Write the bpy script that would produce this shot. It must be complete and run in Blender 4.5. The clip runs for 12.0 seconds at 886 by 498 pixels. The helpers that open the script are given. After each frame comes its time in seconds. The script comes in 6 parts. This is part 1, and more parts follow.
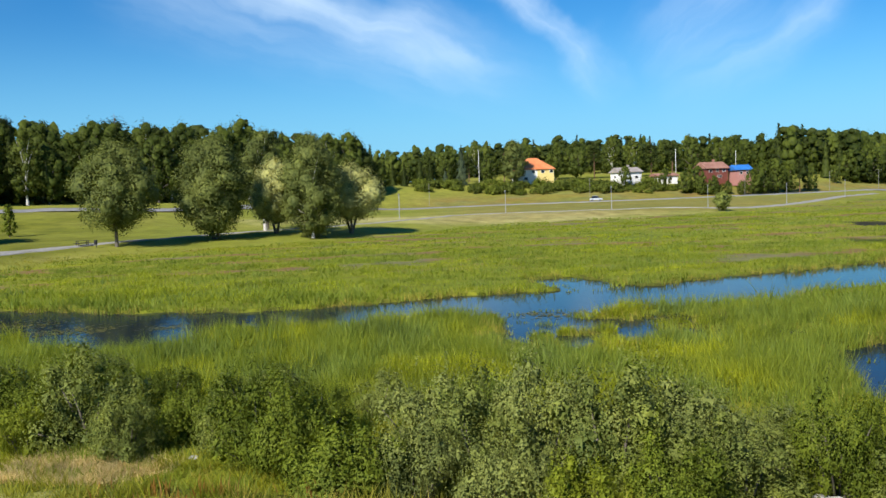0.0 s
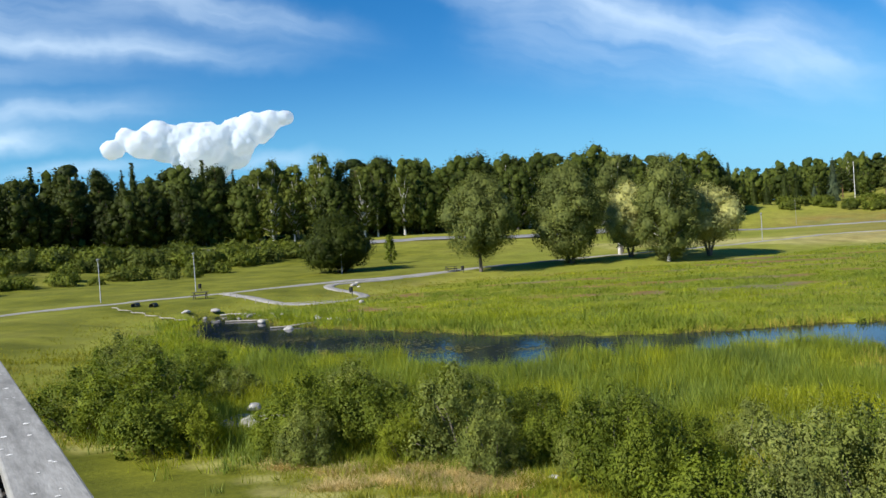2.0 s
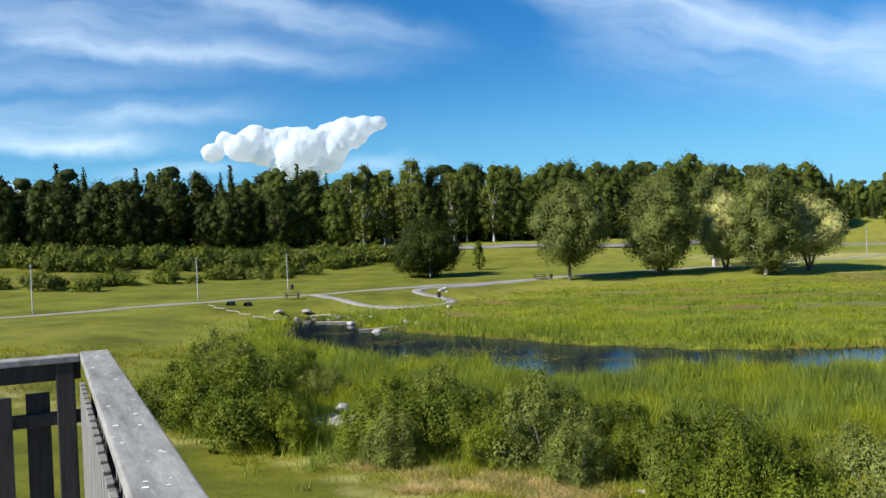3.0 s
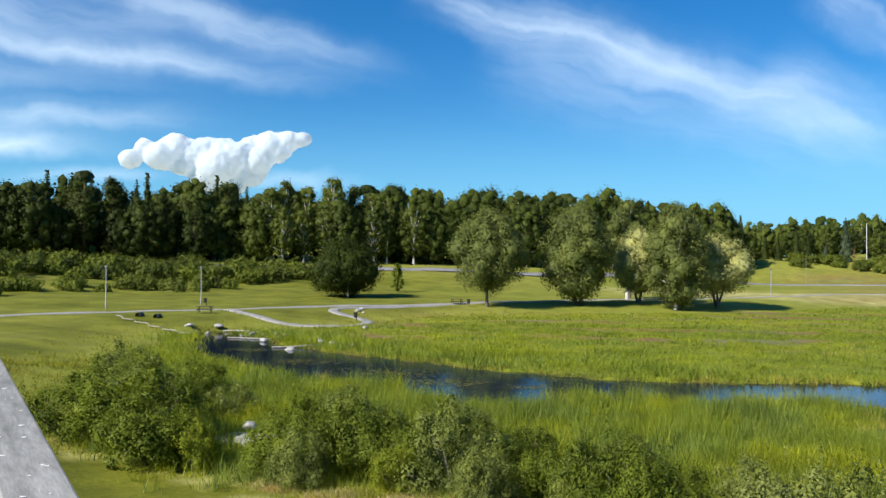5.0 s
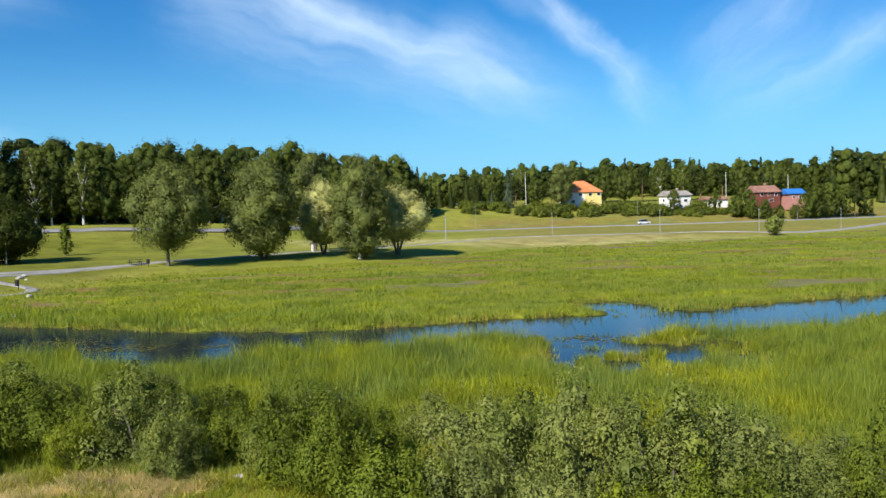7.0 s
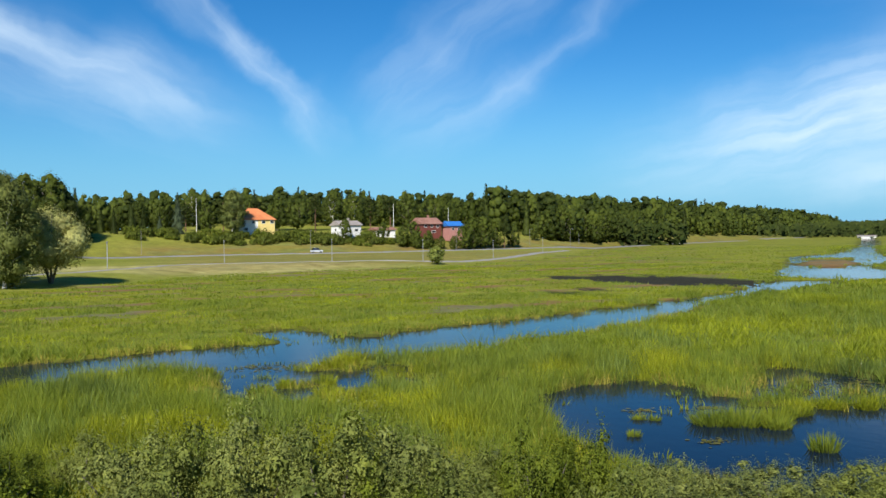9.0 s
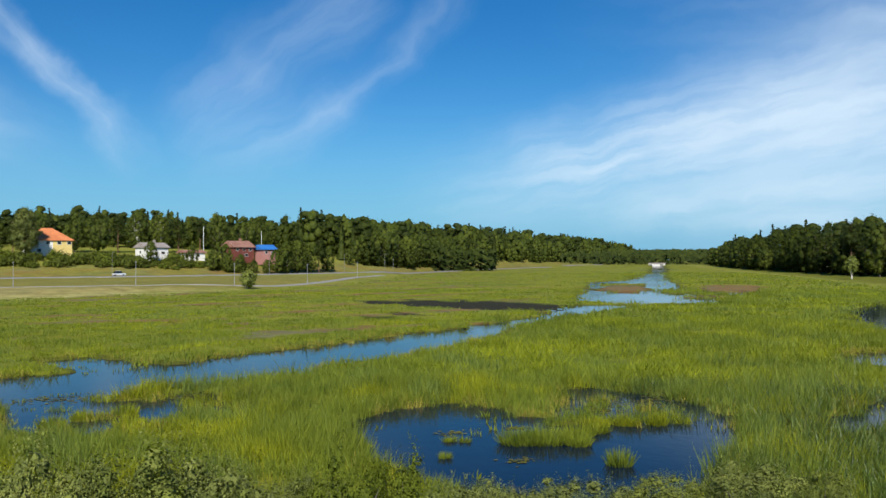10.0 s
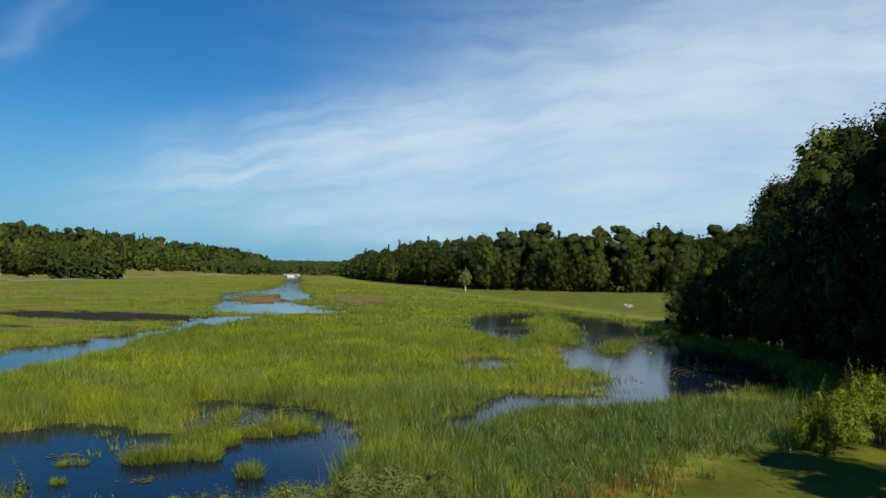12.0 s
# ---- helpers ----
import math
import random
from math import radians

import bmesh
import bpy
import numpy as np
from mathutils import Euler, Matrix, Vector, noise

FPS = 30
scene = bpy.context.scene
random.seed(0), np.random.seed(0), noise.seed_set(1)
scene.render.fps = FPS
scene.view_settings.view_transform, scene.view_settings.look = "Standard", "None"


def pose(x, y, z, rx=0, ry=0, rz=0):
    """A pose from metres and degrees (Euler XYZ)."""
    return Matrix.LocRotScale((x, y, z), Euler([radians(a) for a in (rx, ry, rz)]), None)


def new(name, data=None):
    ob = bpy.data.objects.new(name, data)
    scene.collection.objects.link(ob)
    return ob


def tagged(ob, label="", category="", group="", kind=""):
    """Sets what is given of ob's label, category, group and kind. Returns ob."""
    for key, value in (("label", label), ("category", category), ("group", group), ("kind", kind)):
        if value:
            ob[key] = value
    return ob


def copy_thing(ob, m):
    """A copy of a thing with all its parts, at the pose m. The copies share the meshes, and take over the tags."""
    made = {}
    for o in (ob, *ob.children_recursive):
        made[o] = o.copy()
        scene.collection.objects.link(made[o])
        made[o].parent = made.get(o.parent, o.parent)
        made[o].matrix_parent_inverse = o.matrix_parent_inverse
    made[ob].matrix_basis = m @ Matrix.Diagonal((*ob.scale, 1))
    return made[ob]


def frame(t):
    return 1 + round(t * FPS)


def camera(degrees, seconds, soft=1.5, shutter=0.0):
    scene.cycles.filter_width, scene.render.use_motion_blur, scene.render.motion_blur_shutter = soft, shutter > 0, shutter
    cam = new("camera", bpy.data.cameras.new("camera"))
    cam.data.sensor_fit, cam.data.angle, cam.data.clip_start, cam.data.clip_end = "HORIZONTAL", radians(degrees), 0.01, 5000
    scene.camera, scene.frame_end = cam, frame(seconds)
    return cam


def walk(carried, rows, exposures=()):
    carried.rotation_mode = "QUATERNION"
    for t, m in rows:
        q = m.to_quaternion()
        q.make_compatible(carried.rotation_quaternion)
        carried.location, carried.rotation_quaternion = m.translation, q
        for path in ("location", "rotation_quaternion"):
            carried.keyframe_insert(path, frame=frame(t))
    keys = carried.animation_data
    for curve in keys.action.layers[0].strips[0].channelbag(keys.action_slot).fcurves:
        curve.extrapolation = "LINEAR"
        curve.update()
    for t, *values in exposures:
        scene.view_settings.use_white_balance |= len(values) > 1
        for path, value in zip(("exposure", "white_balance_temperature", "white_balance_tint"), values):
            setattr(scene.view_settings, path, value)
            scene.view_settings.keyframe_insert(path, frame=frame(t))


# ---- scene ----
EYE_Z = 6.5
cam = camera(54.0, 12.0)
PATH = [
    (0.0, pose(0.053, 0.021, EYE_Z, 86.25, 2.10, -0.14)),
    (0.5, pose(0.053, 0.021, EYE_Z, 86.64, 2.45, 5.96)),
    (1.0, pose(0.053, 0.021, EYE_Z, 87.14, 2.55, 12.31)),
    (1.5, pose(0.047, 0.019, EYE_Z, 88.14, 3.72, 18.56)),
    (2.0, pose(0.022, 0.010, EYE_Z, 89.03, 3.89, 22.88)),
    (2.5, pose(0.000, 0.000, EYE_Z, 90.21, 3.10, 26.82)),
    (2.7, pose(-0.008, -0.004, EYE_Z, 89.82, 3.09, 28.21)),
    (4.3, pose(-0.012, -0.006, EYE_Z, 90.78, 1.33, 28.99)),
    (4.5, pose(0.001, 0.000, EYE_Z, 90.98, 0.13, 26.72)),
    (5.0, pose(0.019, 0.009, EYE_Z, 91.14, -0.29, 23.43)),
    (5.5, pose(0.039, 0.017, EYE_Z, 90.60, 0.89, 19.82)),
    (6.0, pose(0.053, 0.021, EYE_Z, 89.93, 1.39, 16.60)),
    (6.5, pose(0.053, 0.021, EYE_Z, 86.75, 2.02, 13.21)),
    (7.0, pose(0.053, 0.021, EYE_Z, 87.81, 1.73, 2.92)),
    (7.2, pose(0.053, 0.021, EYE_Z, 87.90, 0.65, -0.56)),
    (9.0, pose(0.053, 0.021, EYE_Z, 89.19, 0.78, -18.36)),
    (9.5, pose(0.053, 0.021, EYE_Z, 90.05, 0.05, -26.43)),
    (10.0, pose(0.053, 0.021, EYE_Z, 90.71, 0.21, -30.52)),
    (10.5, pose(0.053, 0.021, EYE_Z, 91.17, -0.39, -35.65)),
    (11.0, pose(0.053, 0.021, EYE_Z, 91.36, -0.34, -43.90)),
    (11.5, pose(0.053, 0.021, EYE_Z, 91.36, -0.23, -50.68)),
    (12.0, pose(0.053, 0.021, EYE_Z, 91.53, -0.87, -54.20)),
]
walk(cam, PATH, [(0.0, .60), (1.5, .60), (2.5, .62), (5.0, .68), (7.0, .66), (9.0, .44), (10.5, .16), (12.0, .03)])

# ---------------------------------------------------------------- sky and sun
SUN_AZ, SUN_EL = 212.0, 38.0      # clockwise from +y, above the horizon


STREAKS = [
    (-27, 18.6, -6, 12.0, 1.5, 1.4, .5, .3, .3), (-14, 14.6, 4.0, 7.8, 1.4, 1.1, .52, .3, .4), (-22, 15.0, 9, 6.2, 3.4, 2.6, .3, .2, .4),
    (-46, 17.0, -24, 12.2, 1.4, 1.1, .42, .2, .5), (-56, 13.4, -27, 11.8, .8, 1.0, .5, .1, .5), (-68, 14.5, -30, 14.0, 4.6, 3.6, .36, .1, .6),
    (-60, 11.0, -46, 10.9, .7, .6, .32, .1, .5), (-64, 8.1, -35, 9.2, 1.1, 1.0, .45, .1, .5), (-64, 7.15, -42, 7.3, .75, .6, .75, .1, .4),
    (-52, 5.4, -40, 5.7, .5, .5, .34, .4, .4), (-41, 5.5, -27, 5.2, .6, .5, .4, .3, .4), (-66, 3.6, -51.5, 4.4, 1.0, .5, .9, .1, .25),
    (-1.0, 17.2, 7.5, 10.8, 1.4, 1.0, .36, .3, .35), (3.4, 14.2, 11.2, 7.4, 1.0, .6, .5, .3, .45), (8.6, 10.2, 11.6, 4.8, 1.3, 1.1, .28, .3, .5),
    (-4, 13.0, 5.0, 6.4, 2.2, 1.9, .28, .3, .5), (32.5, 19.5, 27.2, 12.0, 1.7, 1.2, .15, .3, .35), (30.0, 14.8, 20.5, 8.0, .9, 1.2, .2, .3, .35),
    (26.6, 11.6, 13.0, 4.8, 1.5, 2.2, .24, .35, .5), (27.5, 18.2, 16, 11.0, 2.8, 2.2, .22, .25, .4), (20, 13.6, 12, 6.4, 2.4, 2.2, .26, .3, .5),
    (130, 14.2, 50, 11.6, 4.4, 5.2, .95, .2, .3), (84, 13.6, 43, 6.6, 4.8, 3.8, .9, .35, .3), (62, 10.4, 26, 3.4, 4.8, 2.6, .9, .3, .5), (120, 11, 38, 9, 9, 8, .62, .1, .5),
    (54, 6.9, 75, 7.9, .8, .9, .5, .3, .4), (66, 7.4, 110, 10.5, .9, 1.7, .45, .3, .3), (38, 2.4, 64, 5.6, 1.3, 1.6, .55, .3, .3),
    (52, 4.9, 100, 6.6, 1.5, 2.8, .85, .3, .3), (125, 17, 36, 15, 7, 6, .42, .1, .5), (42, 2.2, 110, 4.0, 1.9, 3.4, .7, .2, .2)]


def build_sky():
    world = bpy.data.worlds.new("sky")
    scene.world = world
    world.use_nodes = True
    nt = world.node_tree
    nt.nodes.clear()
    N, L = nt.nodes.new, nt.links.new

    def math_node(op, a, b=None, c=None):
        n = N("ShaderNodeMath")
        n.operation = op
        for k, v in enumerate((a, b, c)):
            if v is None:
                continue
            if isinstance(v, (int, float)):
                n.inputs[k].default_value = v
            else:
                L(v, n.inputs[k])
        return n.outputs[0]

    sky = N("ShaderNodeTexSky")
    sky.sky_type, sky.sun_disc = "NISHITA", False
    sky.sun_elevation, sky.sun_rotation = radians(SUN_EL), radians(SUN_AZ)
    sky.air_density, sky.dust_density, sky.ozone_density = 1.0, 0.15, 5.0
    tint = N("ShaderNodeHueSaturation")
    tint.inputs["Hue"].default_value, tint.inputs["Saturation"].default_value = .5, 1.32
    L(sky.outputs[0], tint.inputs["Color"])
    # thin ice clouds: combed streaks, each from one bearing and height in degrees to another,
    # with its half width at both ends, its thickness and how much of its length fades at each end
    co = N("ShaderNodeTexCoord")
    sep = N("ShaderNodeSeparateXYZ")
    L(co.outputs["Generated"], sep.inputs[0])
    bearing = math_node("MULTIPLY", math_node("ARCTAN2", sep.outputs["X"], sep.outputs["Y"]), 180 / math.pi)
    height = math_node("MULTIPLY", math_node("ARCSINE", sep.outputs["Z"]), 180 / math.pi)

    def noise_of(vector, scale, detail, rough):
        n = N("ShaderNodeTexNoise")
        n.inputs["Scale"].default_value, n.inputs["Detail"].default_value, n.inputs["Roughness"].default_value = scale, detail, rough
        L(vector, n.inputs["Vector"])
        return n

    def vector_math(op, a, b):
        n = N("ShaderNodeVectorMath")
        n.operation = op
        for k, v in enumerate((a, b)):
            if isinstance(v, tuple):
                n.inputs[k].default_value = v
            else:
                L(v, n.inputs[k])
        return n

    place = N("ShaderNodeCombineXYZ")
    L(bearing, place.inputs[0])
    L(height, place.inputs[1])
    fray = vector_math("SUBTRACT", noise_of(place.outputs[0], .22, 4, .55).outputs["Color"], (.5, .5, .5))
    place = vector_math("ADD", place.outputs[0], vector_math("MULTIPLY", fray.outputs[0], (3.6, 2.2, 0)).outputs[0]).outputs[0]

    def eased(value, lo, hi):
        n = N("ShaderNodeMapRange")
        n.interpolation_type = "SMOOTHSTEP"
        n.inputs["From Min"].default_value, n.inputs["From Max"].default_value = lo, hi
        L(value, n.inputs["Value"])
        return n.outputs[0]

    clear = None
    for k, (az0, el0, az1, el1, w0, w1, thick, fade0, fade1) in enumerate(STREAKS):
        long = math.hypot(az1 - az0, el1 - el0)
        way = ((az1 - az0) / long, (el1 - el0) / long, 0)
        off = vector_math("SUBTRACT", place, (az0, el0, 0)).outputs[0]
        u = math_node("DIVIDE", vector_math("DOT_PRODUCT", off, way).outputs["Value"], long)
        v = vector_math("DOT_PRODUCT", off, (-way[1], way[0], 0)).outputs["Value"]
        wide = math_node("MULTIPLY_ADD", u, w1 - w0, w0)
        across = eased(math_node("DIVIDE", math_node("ABSOLUTE", v), wide), 1.6, -.3)
        fibre = N("ShaderNodeCombineXYZ")
        L(math_node("MULTIPLY", vector_math("DOT_PRODUCT", place, way).outputs["Value"], .13), fibre.inputs[0])
        L(math_node("MULTIPLY", vector_math("DOT_PRODUCT", place, (-way[1], way[0], 0)).outputs["Value"], .9), fibre.inputs[1])
        comb = eased(noise_of(fibre.outputs[0], 1.0, 4, .5).outputs["Fac"], .25, .7)
        veil = math_node("MULTIPLY", math_node("MULTIPLY", across, eased(u, 0, fade0)), eased(u, 1, 1 - fade1))
        veil = math_node("MULTIPLY", veil, math_node("MULTIPLY_ADD", comb, .62 * thick, .42 * thick))
        through_it = math_node("SUBTRACT", 1.0, veil)
        clear = through_it if clear is None else math_node("MULTIPLY", clear, through_it)
    cover = math_node("MULTIPLY", math_node("SUBTRACT", 1.0, clear), .93)
    mix = N("ShaderNodeMix")
    mix.data_type = "RGBA"
    # sockets 6 and 7 are the two colours of a colour mix
    L(cover, mix.inputs[0])
    cool = N("ShaderNodeMix")
    cool.data_type, cool.blend_type = "RGBA", "MULTIPLY"
    cool.inputs[0].default_value, cool.inputs[7].default_value = 1.0, (.72, .99, 1.1, 1)
    L(tint.outputs[0], cool.inputs[6])
    # pale haze low over the horizon
    haze, low_air = N("ShaderNodeMix"), N("ShaderNodeMapRange")
    haze.data_type = "RGBA"
    low_air.interpolation_type = "SMOOTHSTEP"
    for k, v in (("From Min", .2), ("From Max", -.02), ("To Max", .85)):
        low_air.inputs[k].default_value = v
    L(sep.outputs["Z"], low_air.inputs["Value"])
    L(low_air.outputs[0], haze.inputs[0])
    L(cool.outputs[2], haze.inputs[6])
    haze.inputs[7].default_value = (1.7, 5.2, 8.6, 1)
    L(haze.outputs[2], mix.inputs[6])
    mix.inputs[7].default_value = (8.4, 10.2, 11.8, 1)
    back, out = N("ShaderNodeBackground"), N("ShaderNodeOutputWorld")
    back.inputs["Strength"].default_value = .073
    L(mix.outputs[2], back.inputs["Color"])
    L(back.outputs[0], out.inputs["Surface"])


build_sky()
sun = new("sun", bpy.data.lights.new("sun", "SUN"))
sun.data.energy, sun.data.angle, sun.data.color = 4.8, radians(.53), (1, .95, .86)
sun_way = Vector((math.sin(radians(SUN_AZ)) * math.cos(radians(SUN_EL)), math.cos(radians(SUN_AZ)) * math.cos(radians(SUN_EL)), math.sin(radians(SUN_EL))))
sun.matrix_world = Matrix.Translation((0, -30, 60)) @ sun_way.to_track_quat("Z", "Y").to_matrix().to_4x4()


# ---------------------------------------------------------------- materials
def material(name, build):
    m = bpy.data.materials.new(name)
    m.use_nodes = True
    nt = m.node_tree
    shader = nt.nodes["Principled BSDF"]
    build(nt, shader)
    return m


def node(nt, kind, **values):
    n = nt.nodes.new("ShaderNode" + kind)
    for k, v in values.items():
        n.inputs[k.replace("_", " ")].default_value = v
    return n


def ramp(nt, value, stops):
    r = nt.nodes.new("ShaderNodeValToRGB")
    while len(r.color_ramp.elements) < len(stops):
        r.color_ramp.elements.new(.5)
    for e, (p, c) in zip(r.color_ramp.elements, stops):
        e.position, e.color = p, (*c, 1)
    nt.links.new(value, r.inputs[0])
    return r.outputs[0]


def blend(nt, fac, a, b, mode="MIX"):
    m = nt.nodes.new("ShaderNodeMix")
    m.data_type, m.blend_type = "RGBA", mode
    for k, v in ((0, fac), (6, a), (7, b)):
        if hasattr(v, "links"):
            nt.links.new(v, m.inputs[k])
        elif k == 0:
            m.inputs[0].default_value = v
        else:
            m.inputs[k].default_value = (*v, 1)
    return m.outputs[2]


def world_noise(nt, scale, detail=3, rough=.55, stretch=None, space="world"):
    """Noise by the place in the world, or on the object."""
    n = node(nt, "TexNoise", Scale=scale, Detail=detail, Roughness=rough)
    if space == "world":
        src = nt.nodes.new("ShaderNodeNewGeometry").outputs["Position"]
    else:
        src = nt.nodes.new("ShaderNodeTexCoord").outputs["Object"]
    if stretch:
        mp = node(nt, "Mapping", Scale=stretch)
        nt.links.new(src, mp.inputs["Vector"])
        src = mp.outputs[0]
    nt.links.new(src, n.inputs["Vector"])
    return n.outputs["Fac"]


def bump(nt, shader, height, strength, distance):
    b = node(nt, "Bump", Strength=strength, Distance=distance)
    nt.links.new(height, b.inputs["Height"])
    nt.links.new(b.outputs[0], shader.inputs["Normal"])


def foliage(name, dark, light, patch=.25, patch_colour=None, through_light=.3, rough=.6, gloss=.12, clump=0.0):
    """Leaves and blades: each one its own shade, with larger patches, clumps of their own shade, and some light passing through."""
    def build(nt, p):
        geo = nt.nodes.new("ShaderNodeNewGeometry")
        colour = ramp(nt, geo.outputs["Random Per Island"], [(0, dark), (1, light)])
        patchy = ramp(nt, world_noise(nt, patch, 4, .6), [(.33, (.55, .6, .62)), (.5, (1, 1, 1)), (.68, (1.28, 1.24, 1.1))])
        colour = blend(nt, 1.0, colour, patchy, "MULTIPLY")
        if patch_colour:
            where = ramp(nt, world_noise(nt, patch * .37, 3, .5), [(.44, (0, 0, 0)), (.56, (1, 1, 1))])
            colour = blend(nt, where, colour, blend(nt, .65, colour, patch_colour))
        colour = blend(nt, 1.0, colour, (1.03, 1.0, .55), "MULTIPLY")
        if clump:
            spots = world_noise(nt, clump, 3, .65)
            colour = blend(nt, 1.0, colour, ramp(nt, spots, [(.34, (.72, .75, .76)), (.52, (1, 1, 1)), (.68, (1.24, 1.2, 1.1))]), "MULTIPLY")
            bump(nt, p, spots, .55, .5 / clump)
        nt.links.new(colour, p.inputs["Base Color"])
        p.inputs["Roughness"].default_value = rough
        p.inputs["Specular IOR Level"].default_value = gloss
        glow = node(nt, "BsdfTranslucent")
        nt.links.new(blend(nt, 1.0, colour, (1.25, 1.2, .45), "MULTIPLY"), glow.inputs["Color"])
        mixer = nt.nodes.new("ShaderNodeMixShader")
        mixer.inputs[0].default_value = through_light
        out = nt.nodes["Material Output"]
        nt.links.new(p.outputs[0], mixer.inputs[1])
        nt.links.new(glow.outputs[0], mixer.inputs[2])
        nt.links.new(mixer.outputs[0], out.inputs["Surface"])
    return material(name, build)


def plain(name, dark, light, scale=3.0, rough=.7, metal=0.0, bump_by=.2, distance=.01, stretch=None, space="object"):
    def build(nt, p):
        fac = world_noise(nt, scale, 5, .62, stretch, space)
        fine = world_noise(nt, scale * 7, 3, .6, stretch, space)
        colour = ramp(nt, fac, [(.3, dark), (.7, light)])
        colour = blend(nt, 1.0, colour, ramp(nt, fine, [(.3, (.85, .85, .85)), (.7, (1.1, 1.1, 1.1))]), "MULTIPLY")
        nt.links.new(colour, p.inputs["Base Color"])
        p.inputs["Roughness"].default_value, p.inputs["Metallic"].default_value = rough, metal
        if bump_by:
            bump(nt, p, fine, bump_by, distance)
    return material(name, build)


def glass_dark(name):
    def build(nt, p):
        p.inputs["Base Color"].default_value = (.02, .025, .03, 1)
        p.inputs["Roughness"].default_value = .06
    return material(name, build)


LEAF_WILLOW = foliage("willow leaf", (.135, .17, .06), (.20, .235, .10), .9, through_light=.25, clump=5)
LEAF_SILVER = foliage("silver willow leaf", (.155, .188, .082), (.23, .262, .13), .9, through_light=.2, clump=5)
LEAF_GREEN = foliage("green leaf", (.095, .132, .02), (.155, .195, .04), .5, clump=5)
LEAF_BRIGHT = foliage("bright leaf", (.145, .185, .025), (.21, .25, .04), .6, clump=5)
LEAF_PARK = foliage("park tree leaf", (.10, .126, .052), (.152, .18, .09), .3, through_light=.2, clump=1.6)
LEAF_WOOD = foliage("woodland leaf", (.050, .072, .018), (.082, .106, .030), .06, through_light=.22, clump=1.2)
LEAF_BIRCH = foliage("birch leaf", (.066, .088, .022), (.105, .13, .038), .06, through_light=.22, clump=1.2)
LEAF_SHRUB = foliage("shrub leaf", (.085, .115, .022), (.135, .165, .04), .2, through_light=.25, clump=1.6)
# dark oak green; on the pond alders it stands in for shade
LEAF_OAK_SHADE = foliage("dark oak and shaded leaf", (.020, .031, .006), (.042, .058, .011), .08, through_light=.12, clump=1.2)
LEAF_PALE = foliage("pale willow leaf", (.24, .255, .15), (.44, .45, .30), .5, through_light=.15, clump=1.6)
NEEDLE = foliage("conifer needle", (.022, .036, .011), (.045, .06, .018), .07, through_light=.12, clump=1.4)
NEEDLE_BLUE = foliage("blue spruce needle", (.03, .05, .045), (.075, .10, .095), .2, through_light=.1, clump=1.4)
REED = foliage("reed blade", (.225, .275, .03), (.30, .345, .05), .2, (.13, .19, .06), .42, .5, clump=1.1)
REED_NEAR = foliage("tall reed blade", (.21, .25, .025), (.40, .43, .06), .5, (.15, .215, .07), .45, .45, clump=2.6)
REED_BLUE = foliage("blue-green reed blade", (.12, .175, .06), (.25, .32, .13), .4, (.20, .26, .05), .4, .5, clump=1.8)
CATTAIL = foliage("cattail blade", (.05, .09, .03), (.14, .20, .075), .4, (.11, .17, .04), .3, .4, .4, clump=2.4)
GRASS = foliage("meadow grass blade", (.17, .19, .02), (.27, .28, .045), .3, (.27, .25, .08), .35, clump=1.5)
GRASS_TAN = foliage("seeding grass blade", (.24, .21, .06), (.40, .34, .13), .8, (.22, .24, .04), .3, clump=2.0)
STRAW = foliage("dry grass blade", (.34, .26, .18), (.58, .48, .42), 1.2, through_light=.2)
LILY = foliage("floating leaf", (.07, .075, .02), (.17, .16, .06), .8, through_light=.1)
STRAW_REED = foliage("dead reed stem", (.24, .21, .06), (.40, .36, .14), 1.2, through_light=.2)
RUST = foliage("rust-brown plant", (.16, .08, .03), (.30, .17, .07), 1.2, through_light=.2)
BARK = plain("bark", (.05, .042, .032), (.17, .145, .115), 2.2, .9, 0, .6, .03, (1, 1, .25))
BARK_PINE = plain("pine bark", (.09, .05, .03), (.24, .13, .075), 2.2, .9, 0, .6, .03, (1, 1, .3))
BARK_BIRCH = plain("birch bark", (.30, .28, .25), (.68, .66, .62), 2.0, .7, 0, .3, .02, (1, 1, 2.5))
STONE = plain("grey stone", (.20, .185, .17), (.46, .43, .40), 1.6, .85, 0, .5, .03)
STONE_PALE = plain("pale shore stone", (.26, .25, .23), (.50, .48, .45), 1.6, .85, 0, .4, .03)
GRAVEL = plain("gravel", (.21, .20, .18), (.33, .315, .29), .7, .95, 0, .5, .02, None, "world")
ASPHALT = plain("worn asphalt", (.17, .168, .165), (.25, .245, .24), .2, .9, 0, .2, .01, None, "world")
WOOD_GREY = plain("weathered wood", (.11, .105, .095), (.29, .28, .26), 3.5, .8, 0, .35, .004, (9, 9, 1))
WOOD_RAIL = plain("bleached rail wood", (.15, .146, .13), (.36, .352, .325), 2.4, .8, 0, .3, .004, (1.2, 7, 7))
# near-black: the shade on the railing is put into this wood colour
WOOD_DARK_SHADED = plain("dark wood with shade", (.018, .015, .013), (.055, .047, .042), 3.5, .75, 0, .35, .004, (9, 9, 1.2))
WOOD_LOG = plain("bleached wood", (.22, .20, .165), (.42, .39, .34), 2, .85, 0, .4, .01, (1, 1, 1))
GALVANISED = plain("galvanised steel", (.22, .23, .24), (.34, .35, .36), 5, .6, .4, .05, .002)
PAINT_WHITE = plain("white paint", (.70, .69, .66), (.80, .79, .77), .8, .6, 0, .1, .004)
